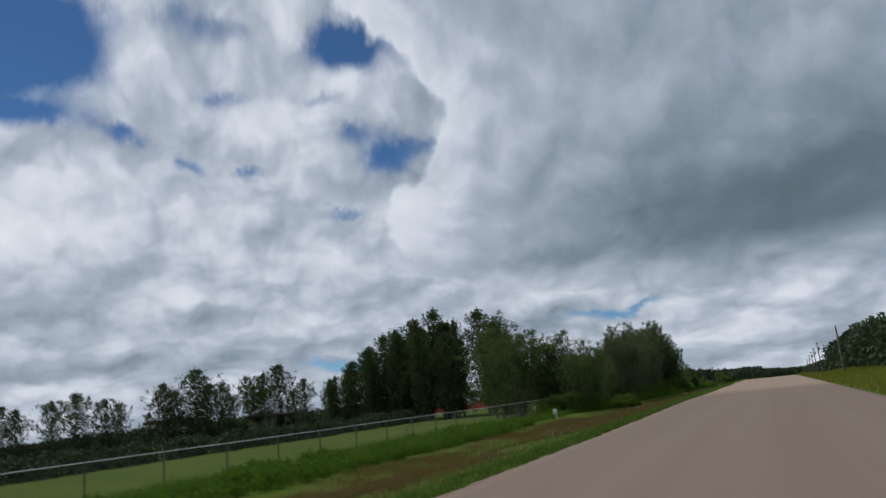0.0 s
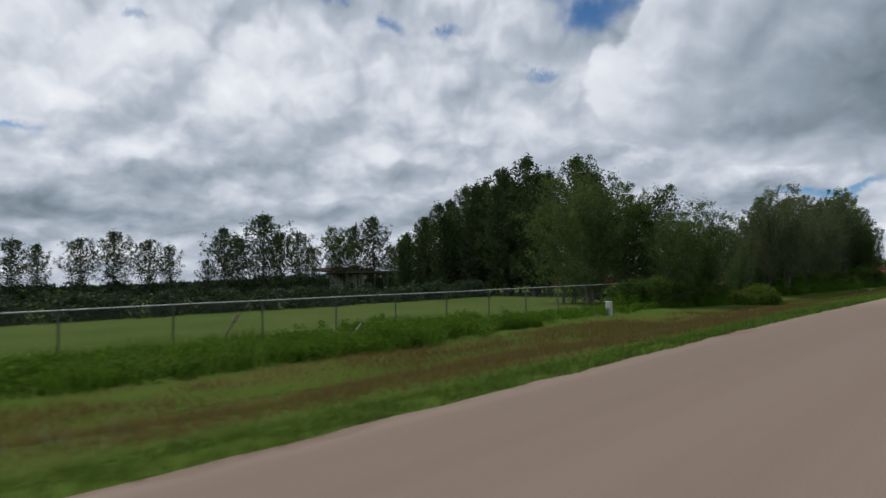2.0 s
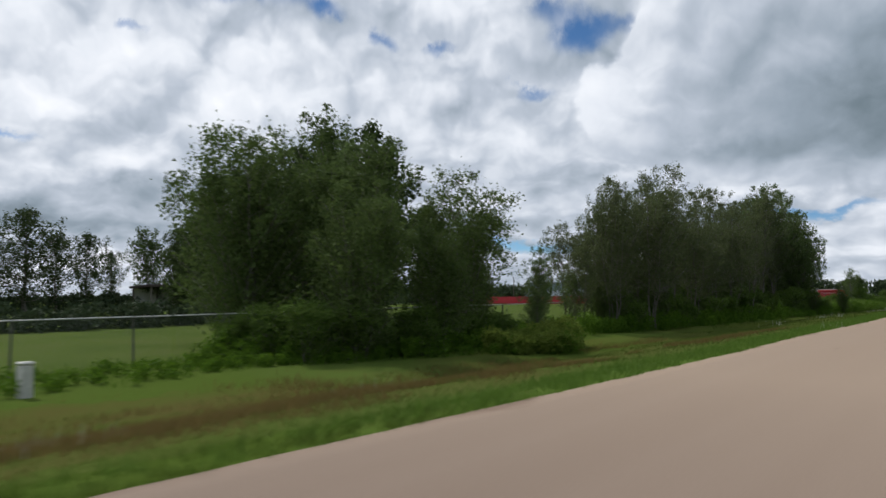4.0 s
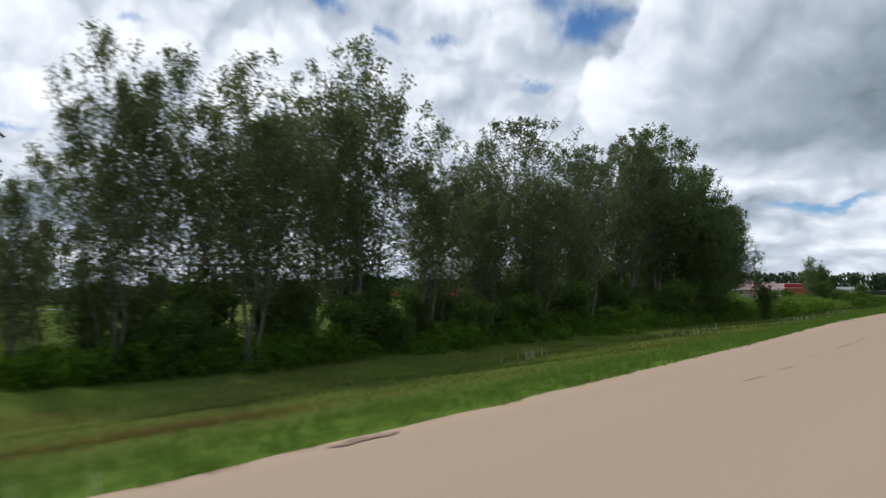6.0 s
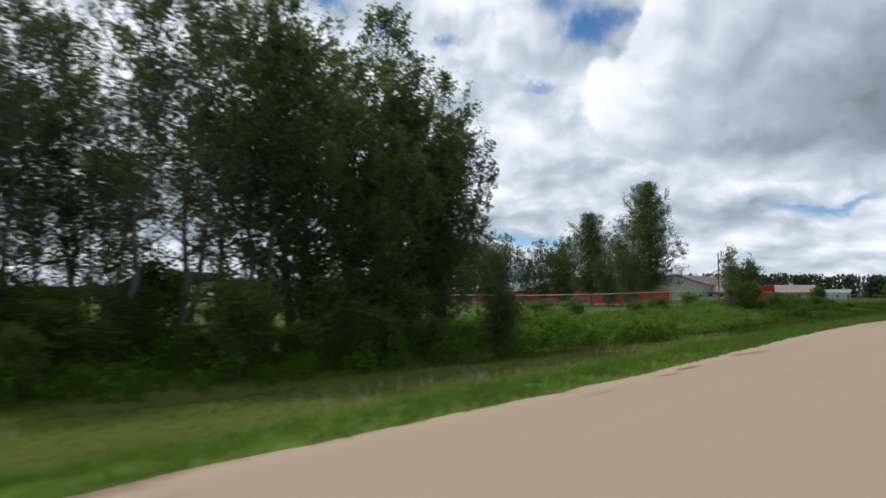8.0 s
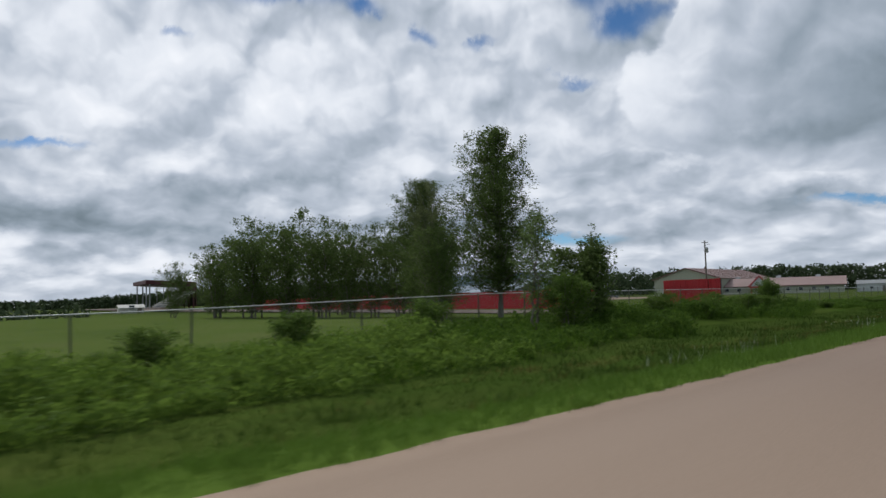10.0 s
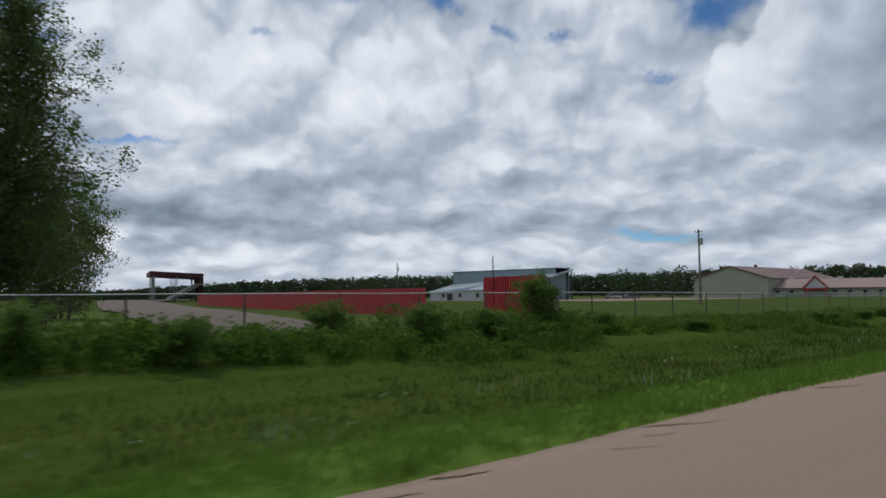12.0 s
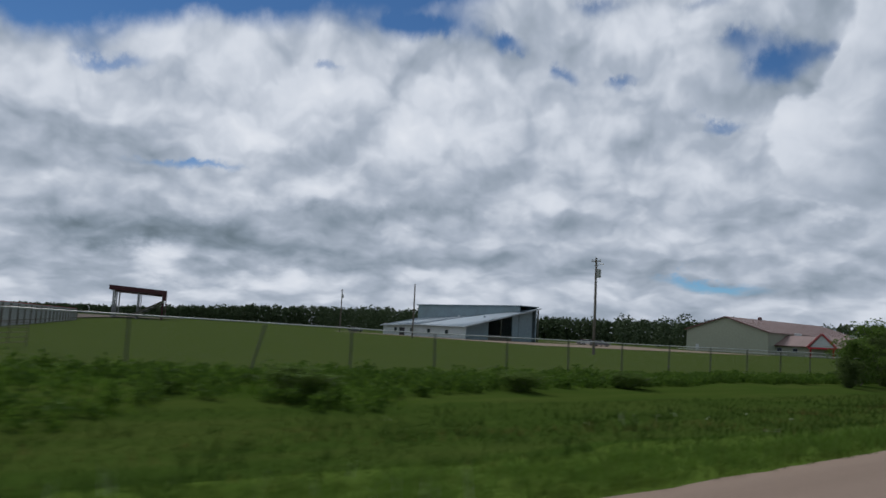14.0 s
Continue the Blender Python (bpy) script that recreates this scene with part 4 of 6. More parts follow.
stand(["row_tree"], [(-70.6, 200.5, 6.6, 1.0), (-67.0, 198, 7.2, 1.0), (-63.6, 199.4, 8.8, 1.0), (-60.6, 198.4, 9.0, 0.9), (-58.0, 199.8, 7.6, 0.9), (-55.6, 198.4, 9.4, 0.75), (-52.6, 199, 7.4, 0.9), (-50.4, 198.4, 8.2, 0.8), (-47.8, 199, 6.4, 0.8), (-45.6, 199.6, 7.6, 0.75), (-42.6, 199.6, 7.2, 0.8), (-81, 201, 6.2, 0.8)], "trees by the track")
# shrubs in the weeds before the red hoarding and beyond
plant_tree("shrub", -18.6, 213.6, 2.0, 0.5, 1.0)
plant_tree("sapling", -18.9, 214.0, 2.4, 0.9, 0.9)
stand(["shrub_b", "shrub"], [(-19.2, 204.5, 1.3, 1.3), (-17.8, 207.2, 1.2, 1.4), (-17.6, 210.0, 1.1, 1.5), (-18.2, 217.0, 0.8, 1.5), (-17.4, 199.5, 1.1, 1.4), (-18.4, 195.6, 1.4, 1.3), (-17.2, 222.5, 0.55, 2.6), (-16.8, 236.0, 0.7, 2.8),
                             (-17.6, 244.5, 0.6, 2.8), (-18.2, 251.0, 0.6, 2.8)], "shrubs in the weeds")
stand(["shrub", "round_bush"], [(-18.4, 271.6, 2.4, 1.1), (-18.6, 275.4, 3.1, 1.15), (-19.5, 279.5, 3.4, 1.2), (-17.6, 268.9, 1.6, 1.1), (-17.2, 274.2, 2.0, 1.2)], "bushes by the fence")
# row of trees across the first field, with a low hedge under it
for kind, x, y, h, w in [("far_b", -90, 45, 7.2, 0.9), ("far_a", -90, 51, 7.6, 0.8), ("far_b", -88, 56.5, 6.8, 1.0), ("far_a", -88, 60.5, 7.0, 0.9), ("far_b", -87, 64.0, 7.0, 0.9), ("far_a", -88, 67.2, 6.6, 0.8), ("far_b", -87, 71.6, 7.2, 0.9),
                         ("far_a", -88, 76.2, 8.3, 1.0), ("far_b", -87, 80.3, 7.2, 0.95), ("far_b", -88, 83.8, 6.7, 0.7), ("far_b", -88, 89.6, 5.0, 0.8), ("far_a", -87, 91.6, 9.2, 0.95), ("far_b", -88, 94.6, 8.0, 0.9),
                         ("far_a", -86, 97.6, 11.2, 1.15), ("far_b", -87, 101.4, 8.6, 0.9), ("far_b", -87, 105.0, 8.9, 0.85), ("far_b", -88, 108.6, 7.0, 0.8), ("far_c", -86, 113.4, 9.8, 1.0), ("far_a", -88, 118.2, 10.4, 0.95),
                         ("far_a", -87, 121.8, 12.0, 0.9), ("far_b", -87, 126.2, 7.2, 0.9), ("far_a", -88, 131.5, 9.4, 0.8)]:
    plant_tree(kind, x, y, h, rnd.uniform(0, 6.28), w, group="row across the field")

# ---- far woods, hedges: foliage that nobody could count ----
far_rng = np.random.default_rng(11)


def wood_belt(name, label, places, leaf, per):
    """places: x, y, ground, height, radius of each tree of a far wood."""
    cents, rad = [], []
    for x, y, z, h, r in places:
        n = per
        u = far_rng.uniform(0, 1, n)
        a = far_rng.uniform(0, 6.283, n)
        prof = np.sqrt(np.clip(1 - (u - 0.35) ** 2 / 0.43, 0.02, 1))
        rr = r * prof * np.sqrt(far_rng.uniform(0.2, 1, n))
        cents.append(np.stack([x + rr * np.cos(a), y + rr * np.sin(a), z + h * (0.04 + 0.96 * u)], 1))
    cents = np.concatenate(cents)
    me = quads_mesh(name, leaf_quads(far_rng, cents, 1, leaf * 0.4, leaf), FAR_LEAF)
    return tagged(new(name, me), label, "woods", kind="stuff")


def belt_places(path, spacing, rows, depth, jitter_h=0.25):
    """Trees along a polyline of x, y, height."""
    out = []
    for (xa, ya, ha), (xb, yb, hb) in zip(path, path[1:]):
        ln = math.hypot(xb - xa, yb - ya)
        n = max(1, int(ln / spacing))
        for i in range(n):
            u = (i + far_rng.uniform(0, 1)) / n
            for r in range(rows):
                k = far_rng.uniform(1 - jitter_h, 1 + jitter_h * 0.4)
                h = (ha + (hb - ha) * u) * k
                dx_, dy_ = -(yb - ya) / ln, (xb - xa) / ln
                o = r * depth / max(1, rows) + far_rng.uniform(0, depth / rows)
                out.append((xa + (xb - xa) * u + dx_ * o, ya + (yb - ya) * u + dy_ * o, -0.3, h, h * far_rng.uniform(0.34, 0.48)))
    return out


# woods on the horizon behind the fairground
wood_belt("far_woods", "dark mixed woods along the horizon", belt_places([(60, 1500, 12), (-20, 1150, 11), (-60, 850, 12), (-95, 700, 15), (-170, 690, 17), (-260, 660, 15), (-370, 640, 15), (-470, 560, 16), (-560, 500, 14), (-700, 440, 8), (-900, 330, 6), (-900, 150, 6), (-700, -60, 7)], 3.2, 2, 16, 0.16), 1.8, 150)
wood_belt("field_woods", "rounded dark trees behind the buildings", belt_places([(-205, 480, 12), (-150, 470, 12), (-140, 520, 10)], 6, 1, 6) + belt_places([(-360, 430, 11), (-300, 440, 12), (-255, 450, 10)], 6, 1, 6), 0.95, 300)
# trees ahead on both sides of the road
wood_belt("roadside_woods", "dark mixed woods beside the road ahead", belt_places([(26, 120, 8.0), (26, 200, 8.6), (26, 315, 9.4)], 2.4, 2, 10, 0.22) + belt_places([(29, 345, 5.5), (27, 480, 6.5), (24, 700, 7), (24, 1100, 7)], 2.4, 2, 10, 0.18) +
          belt_places([(-34, 1100, 10), (-28, 800, 9), (-26, 620, 9), (-24, 520, 8), (-25, 440, 6.5), (-26, 350, 4.5), (-25, 315, 3.5)], 4, 1, 6), 1.0, 190)
wood_belt("field_hedge", "low dark overgrown hedge along the mown field", [(-47.5 + far_rng.uniform(-1.4, 1.4), y + far_rng.uniform(-0.5, 0.5), -1.1, far_rng.uniform(1.3, 2.0), 1.1) for y in np.arange(-10, 98, 0.5)], 0.24, 230)
wood_belt("tree_row_hedge", "dark bushes under the tree row across the field", [(-88 + far_rng.uniform(-1.6, 1.6), y + far_rng.uniform(-0.5, 0.5), -1.1, far_rng.uniform(1.7, 2.6), 1.6) for y in np.arange(5, 150, 0.8)], 0.32, 240)
wood_belt("track_hedge", "low bushes along the race track", [(-112 + far_rng.uniform(-4, 4), y, -0.5, far_rng.uniform(1.5, 2.6), 2.0) for y in np.arange(150, 205, 2.2)], 0.7, 70)

# ---- grass and weeds ----
g_rng = np.random.default_rng(4)


def land_many(x, y):
    """land() for arrays of places beside the road."""
    f = np.interp(y, [r[0] for r in RAIL], [r[1] for r in RAIL]) - FENCE_H
    ditch = np.minimum(f, -0.35) - 0.22
    z = np.where(x < -18, f - 0.05 * np.clip((x + 22) / 4, 0, 1), f - 0.05 + (ditch - f + 0.05) * np.clip((x + 18) / 4.5, 0, 1))
    z = np.where(x > -13.5, ditch + (-0.42 - ditch) * (x + 13.5) / 4.5, z)
    z = np.where(x > -9, -0.42 + 0.35 * (x + 9) / 3, z)
    z = np.where(x > -6, -0.07 + 0.05 * (x + 6) / 0.8, z)
    rough = np.array([noise.noise(Vector((a * 0.35, b_ * 0.22, 0.0))) for a, b_ in zip(x.tolist(), y.tolist())])
    z = z + np.where((x > -21) & (x < -6), 0.10 * rough * np.minimum(1.0, (-6 - x) / 2.0), 0)
    right = np.interp(x, [4.1, 6, 9, 14, 40], [-0.03, -0.15, -0.35, 0.1, 0.4])
    return np.where(x > 4, right, z)


def blades(name, label, x, y, height, width, mat, lean=0.35):
    n = len(x)
    z = land_many(x, y) - 0.01
    a = g_rng.uniform(0, 6.283, n)
    h = height * g_rng.uniform(0.5, 1.3, n)
    w = width * g_rng.uniform(0.6, 1.3, n)
    base = np.stack([x, y, z], 1)
    side = np.stack([np.cos(a), np.sin(a), np.zeros(n)], 1) * w[:, None] * 0.5
    tip = base + np.stack([g_rng.normal(0, lean, n) * h, g_rng.normal(0, lean, n) * h, h], 1)
    me = quads_mesh(name, np.stack([base - side, base + side, tip], 1), mat)
    return tagged(new(name, me), label, "grass", kind="stuff")


def scatter(n, x0, x1, y0, y1, clump=0.0):
    x, y = g_rng.uniform(x0, x1, n), g_rng.uniform(y0, y1, n)
    if clump:
        k = n // 14 + 1
        cx, cy = g_rng.uniform(x0, x1, k), g_rng.uniform(y0, y1, k)
        i = g_rng.integers(0, k, n)
        x, y = cx[i] + g_rng.normal(0, clump, n), cy[i] + g_rng.normal(0, clump, n)
    return x, y


x, y = scatter(130000, -6.7, -4.75, -6, 285, 0.12)
keep = np.array([a < road_left(b_) + 0.08 for a, b_ in zip(x, y)])
x, y = x[keep], y[keep]
early = y < 66 + 5 * np.sin(y * 0.7)
last = y > 214 + 4 * np.sin(y * 0.6)
bright = ~early & ~last
blades("verge_grass", "bright short grass along the road edge", x[bright], y[bright], 0.12, 0.017, VERGE)
blades("verge_grass", "olive green short grass along the road edge", x[last], y[last], 0.12, 0.017, DITCH)
blades("verge_grass", "dull short grass along the road edge", x[early], y[early], 0.11, 0.017, DITCH)
x, y = scatter(230000, -15.5, -6.6, 5, 290)
late = y > 155 + 8 * np.sin(x * 1.3)
blades("ditch_grass", "mown rough grass on the ditch slope", x[~late], y[~late], 0.085, 0.013, DITCH)
blades("ditch_grass", "dark green rough grass on the ditch slope", x[late], y[late], 0.10, 0.016, DIM_GRASS)
x, y = scatter(120000, -17.0, -7.7, 8, 74, 0.5)
keep = np.array([noise.noise(Vector((a * 0.22, b_ * 0.09, 8))) + 0.4 * noise.noise(Vector((a * 0.9, b_ * 0.5, 3))) + c > 0.07 * abs(a + 11.3) - 0.16 for a, b_, c in zip(x, y, g_rng.uniform(-0.28, 0.28, len(x)))])
x, y = x[keep], y[keep]
blades("dry_grass", "dry reddish-brown grass in the ditch", x, y, 0.19, 0.02, DRY)
x, y = scatter(30000, -14.5, -8.4, 73, 98, 0.5)
keep = np.array([noise.noise(Vector((a * 0.3, b_ * 0.12, 8))) + 0.4 * noise.noise(Vector((a * 0.9, b_ * 0.5, 3))) > 0.05 + 0.02 * (b_ - 80) for a, b_ in zip(x, y)])
blades("dry_grass", "dry brown grass patches before the thicket", x[keep], y[keep], 0.15, 0.018, DRY)
x, y = scatter(12000, -12.5, -6.6, 160, 290, 0.35)
keep = np.array([noise.noise(Vector((a * 0.5, b_ * 0.10, 21))) + 0.5 * noise.noise(Vector((a * 1.3, b_ * 0.4, 4))) > 0.12 for a, b_ in zip(x, y)])
x, y = x[keep], y[keep]
blades("dry_grass", "dry brownish grass tufts on the slope", x, y, 0.16, 0.016, DRY)
x, y = scatter(30000, -6.9, -4.8, 150, 290, 0.16)
keep = np.array([a < road_left(b_) - 0.05 for a, b_ in zip(x, y)])
blades("verge_tufts", "uneven taller tufts along the road edge", x[keep], y[keep], 0.24, 0.02, VERGE)
x, y = scatter(16000, -6.9, -5.0, 5, 150, 0.16)
keep = np.array([a < road_left(b_) - 0.02 for a, b_ in zip(x, y)])
blades("verge_tufts", "small uneven tufts along the road edge", x[keep], y[keep], 0.2, 0.02, VERGE)
x, y = scatter(9000, -14.5, -6.5, 150, 290, 0.22)
blades("coarse_tufts", "coarse dark green tufts on the slope", x, y, 0.26, 0.03, DIM_GRASS)
x, y = scatter(80000, -23.5, -13.0, 10, 300, 0.25)
keep = np.array([a < weed_front(b_) + 0.2 for a, b_ in zip(x, y)])
x, y = x[keep], y[keep]
low = (y < 76) | (y > 226)
tx, ty = scatter(42000, -22.5, -16.5, 8, 60, 0.3)
keep = np.array([a < weed_front(b_) + 0.9 * noise.noise(Vector((b_ * 0.4, 9, 0))) and noise.noise(Vector((a * 0.35, b_ * 0.22, 14))) > -0.05 for a, b_ in zip(tx, ty)])
tx, ty = tx[keep], ty[keep]
pale = np.array([noise.noise(Vector((a * 0.5, b_ * 0.3, 30))) > 0.0 for a, b_ in zip(tx, ty)])
blades("tall_weed_stems", "upright dark grassy weeds before the fence", tx[~pale], ty[~pale], 0.66, 0.03, WEED, 0.22)
blades("tall_weed_stems", "upright bright green grassy weeds before the fence", tx[pale], ty[pale], 0.55, 0.03, MEADOW_WEED, 0.22)
blades("tall_grass", "tall rough grass under the fence", x[~low], y[~low], 0.5, 0.026, WEED)
blades("tall_grass", "knee-high rough grass under the fence", x[low], y[low], 0.3, 0.02, WEED)
x, y = scatter(45000, 4.3, 20, 15, 220, 0.3)
blades("flowering_grass", "yellow-flowering grass on the far verge", x, y, 0.35, 0.06, YELLOW_GRASS)


def weed_band(name, label, places, leaf, per, mat=WEED):
    """places: x, y, height of each leafy weed."""
    cents = []
    for px_, py_, h in places:
        z = land(px_, py_)
        n = max(4, int(9 * h))
        u = g_rng.uniform(0.1, 1, n)
        r = 0.34 * h * (1.05 - 0.6 * u)
        a = g_rng.uniform(0, 6.283, n)
        cents.append(np.stack([px_ + r * np.cos(a), py_ + r * np.sin(a), z + u * h], 1))
    me = quads_mesh(name, leaf_quads(g_rng, np.concatenate(cents), per, 0.09, leaf, -0.9), mat)
    return tagged(new(name, me), label, "weeds", kind="stuff")


def weed_places(n, y0, y1, h0, h1, x0=-22.0):
    out = []
    for _ in range(n):
        yy = g_rng.uniform(y0, y1)
        front = weed_front(yy) + 1.0 * noise.noise(Vector((yy * 0.35, 5, 0)))
        xx = g_rng.uniform(x0, front)
        tall = 0.75 + 0.75 * noise.noise(Vector((xx * 0.3, yy * 0.25, 2)))
        out.append((xx, yy, max(0.3, g_rng.uniform(h0, h1) * tall)))
    return out


weed_band("ditch_weeds", "tall leafy green weeds below the fence",
          weed_places(1500, 8, 58, 0.35, 0.8) + weed_places(200, 56, 76, 0.25, 0.5) + weed_places(520, 74, 100, 0.6, 1.3) + weed_places(900, 98, 150, 0.6, 1.2, -19.5), 0.085, 16)
weed_band("weed_mound", "bright leafy weeds heaped before the thicket",
          weed_places(300, 84.5, 91, 0.8, 1.4, -17.0), 0.11, 14, LIME_WEED)
weed_band("fence_weeds", "tall leafy green weeds in front of the fence",
          weed_places(260, 178, 187, 0.3, 0.6) + weed_places(950, 186, 216, 0.5, 1.1) + weed_places(1900, 214, 300, 0.2, 0.52), 0.10, 12, DIM_WEED)
weed_band("meadow_weeds", "bright leafy green weeds between the thicket and the bushes",
          weed_places(1300, 146, 177, 0.4, 1.0), 0.10, 12, MEADOW_WEED)
x, y = scatter(420, -12.5, -5.6, 10, 285, 0.5)
blades("seed_heads", "scattered pale seed heads on thin stalks", x, y, 0.32, 0.016, FLOWER, 0.15)
# white yarrow along the late verge: flat heads of small petals on stalks
x, y = scatter(60, -8.6, -5.5, 186, 262)
z = land_many(x, y)
tall = g_rng.uniform(0.30, 0.62, len(x))
blades("flower_stalks", "thin green stalks of roadside flowers", x, y, 0.45, 0.014, DIM_GRASS, 0.05)
heads = np.stack([x, y, z + tall], 1)
tagged(new("wild_flowers", quads_mesh("wild_flowers", leaf_quads(g_rng, heads, 6, 0.018, 0.024), FLOWER)), "small white roadside flowers on tall stalks", "flowers", kind="stuff")


# ---- chain-link fence ----
def fence_run(y0, y1, posts, label):
    mid = empty("chain_link_fence", pose(FENCE_X, y0, 0), label, "fence")
    for yy in posts:
        rail_z = lerp_table(RAIL, yy)
        ob = part("post", POST, mid)
        lean = rnd.uniform(-1.2, 1.2)
        if abs(yy - 237.1) < 1.2:
            lean = -15
        ob.matrix_local = pose(0, yy - y0, rail_z - FENCE_H - 0.15, lean, rnd.uniform(-1, 1), 0)
    n = max(2, int((y1 - y0) / 3.75))
    top = [(0, (y1 - y0) * i / n, lerp_table(RAIL, y0 + (y1 - y0) * i / n) + rnd.uniform(-0.015, 0.015)) for i in range(n + 1)]
    part("top_rail", joined("top_rail", [tube(top, [0.022] * len(top), 6)], RAIL_STEEL), mid, "galvanised steel top rail")
    v, f = [], []
    for i, (xx, yy, zz) in enumerate(top):
        v += [(0.035, yy, zz - FENCE_H + 0.03), (0.035, yy, zz - 0.01)]
    f = [(2 * i, 2 * i + 2, 2 * i + 3, 2 * i + 1) for i in range(n)]
    part("wire_mesh", mesh_of("wire_mesh", v, f, LINK), mid, "grey woven wire mesh")
    return mid


POST = joined("post", [tube([(0, 0, 0), (0, 0, FENCE_H + 0.12)], [0.036, 0.036], 7), tube([(0, 0, FENCE_H + 0.12), (0, 0, FENCE_H + 0.17)], [0.045, 0.02], 7)], POST_STEEL)
fence_run(-51.6, 73.9, [31.12 + 3.765 * k for k in range(-22, 12)], "long galvanised chain-link fence beside the mown field")
fence_run(74.0, 300.0, [76.0 + 3.75 * k for k in range(0, 60)], "long galvanised chain-link fence along the fairground")


# ---- roadside things ----
def marker_post():
    """A white concrete utility marker."""
    ob = empty("utility_marker", pose(-18.5, 67.4, land(-18.5, 67.4) - 0.05), "weathered white concrete marker post beside the fence corner", "marker post")
    part("shaft", bevel_box("shaft", (-0.16, 0.16, -0.14, 0.14, 0, 0.82), CONCRETE, 0.03), ob)
    part("cap", bevel_box("cap", (-0.18, 0.18, -0.16, 0.16, 0.82, 0.89), CONCRETE, 0.03), ob)


def leaning_stake():
    """A leaning stake with a reflector plate."""
    ob = empty("reflector_stake", pose(-22.3, 44.05, land(-22.3, 44.05), 0, 0, 0), "leaning wooden stake with a tan plate at the fence", "stake")
    lean = pose(0, 0, 0, -32, 6, 0)
    part("stake", bevel_box("stake", (-0.03, 0.03, -0.03, 0.03, -0.2, 1.42), WOOD, 0.008, lean), ob)
    part("plate", bevel_box("plate", (0.03, 0.05, -0.10, 0.10, 1.12, 1.46), TAN_PLATE, 0.006, lean), ob, "weathered tan plate")


def pale_stake():
    """A thin bleached survey stake leaning in the weeds."""
    ob = empty("survey_stake", pose(-19.8, 47.8, land(-19.8, 47.8) - 0.05), "thin bleached wooden stake leaning in the weeds", "stake")
    part("stick", bevel_box("stick", (-0.022, 0.022, -0.012, 0.012, 0, 1.05), BLEACHED, 0.005, pose(0, 0, 0, -38, 12, 0)), ob)


marker_post()
leaning_stake()
pale_stake()


def utility_pole(x, y, height, kit=True, label="weathered timber utility pole"):
    z = field_level(y) if x < 0 else 0.0
    ob = empty("utility_pole", pose(x, y, z - 0.1, 0, 0, rnd.uniform(-20, 20) if kit else 0), label, "utility pole", "utility poles")
    part("pole", joined("pole", [tube([(0, 0, 0), (0.03, 0, height * 0.5), (0, 0, height)], [0.17, 0.15, 0.11], 9)], POLE_WOOD), ob)
    if kit:
        part("crossarm", bevel_box("crossarm", (-0.55, 0.55, -0.06, 0.06, height - 0.45, height - 0.33), POLE_WOOD, 0.01), ob)
        for k, px_ in enumerate((-0.48, 0.0, 0.48)):
            part("insulator", joined("insulator", [tube([(px_, 0, height - 0.33), (px_, 0, height - 0.25), (px_, 0, height - 0.16)], [0.03, 0.06, 0.03], 8)], CONCRETE), ob)
        part("transformer", joined("transformer", [tube([(0.35, 0, height - 2.3), (0.35, 0, height - 2.2), (0.35, 0, height - 1.4), (0.35, 0, height - 1.3)], [0.2, 0.26, 0.26, 0.15], 12)], GALV), ob, "grey steel transformer can")
        part("lamp_arm", joined("lamp_arm", [tube([(0, 0, height - 1.0), (0.5, 0, height - 0.7), (0.9, 0, height - 0.75)], [0.03, 0.03, 0.05], 6)], GALV), ob)
    return ob


utility_pole(-56.3, 294.5, 11.2)
utility_pole(-117, 313.7, 10.6, False, "plain dark timber pole beside the arena")
utility_pole(-172.7, 331, 11.4, True, "distant timber utility pole with a transformer")
for k, (yy, hh) in enumerate([(141, 7.6), (242, 8.6), (292, 8.6), (335, 8.6), (395, 8.6), (470, 8.6)]):
    utility_pole(10.8, yy, hh, k > 0, "grey timber roadside power pole")
utility_pole(-17.5, 560, 8, False, "distant timber roadside pole")
utility_pole(-18.5, 470, 8, False, "distant timber roadside pole")


# ---- red hoarding ----
def ribbed(name, width, height, mat, rib=0.2, depth=0.035):
    """A trapezoidal-ribbed metal sheet, with thickness."""
    prof, x_ = [], 0.0
    while x_ < width - 1e-6:
        prof += [(x_, 0), (x_ + rib * 0.45, 0), (x_ + rib * 0.55, depth), (x_ + rib * 0.9, depth)]
        x_ += rib
    prof = [(min(a, width), d) for a, d in prof] + [(width, 0)]
    v, f = [], []
    for a, d in prof:
        v += [(a, -d, 0), (a, -d, height), (a, -d + 0.012, 0), (a, -d + 0.012, height)]
    for i in range(len(prof) - 1):
        o = i * 4
        f += [(o, o + 4, o + 5, o + 1), (o + 2, o + 3, o + 7, o + 6), (o + 1, o + 5, o + 7, o + 3), (o, o + 2, o + 6, o + 4)]
    f += [(0, 1, 3, 2), (len(v) - 4, len(v) - 2, len(v) - 1, len(v) - 3)]
    return mesh_of(name, v, f, mat)


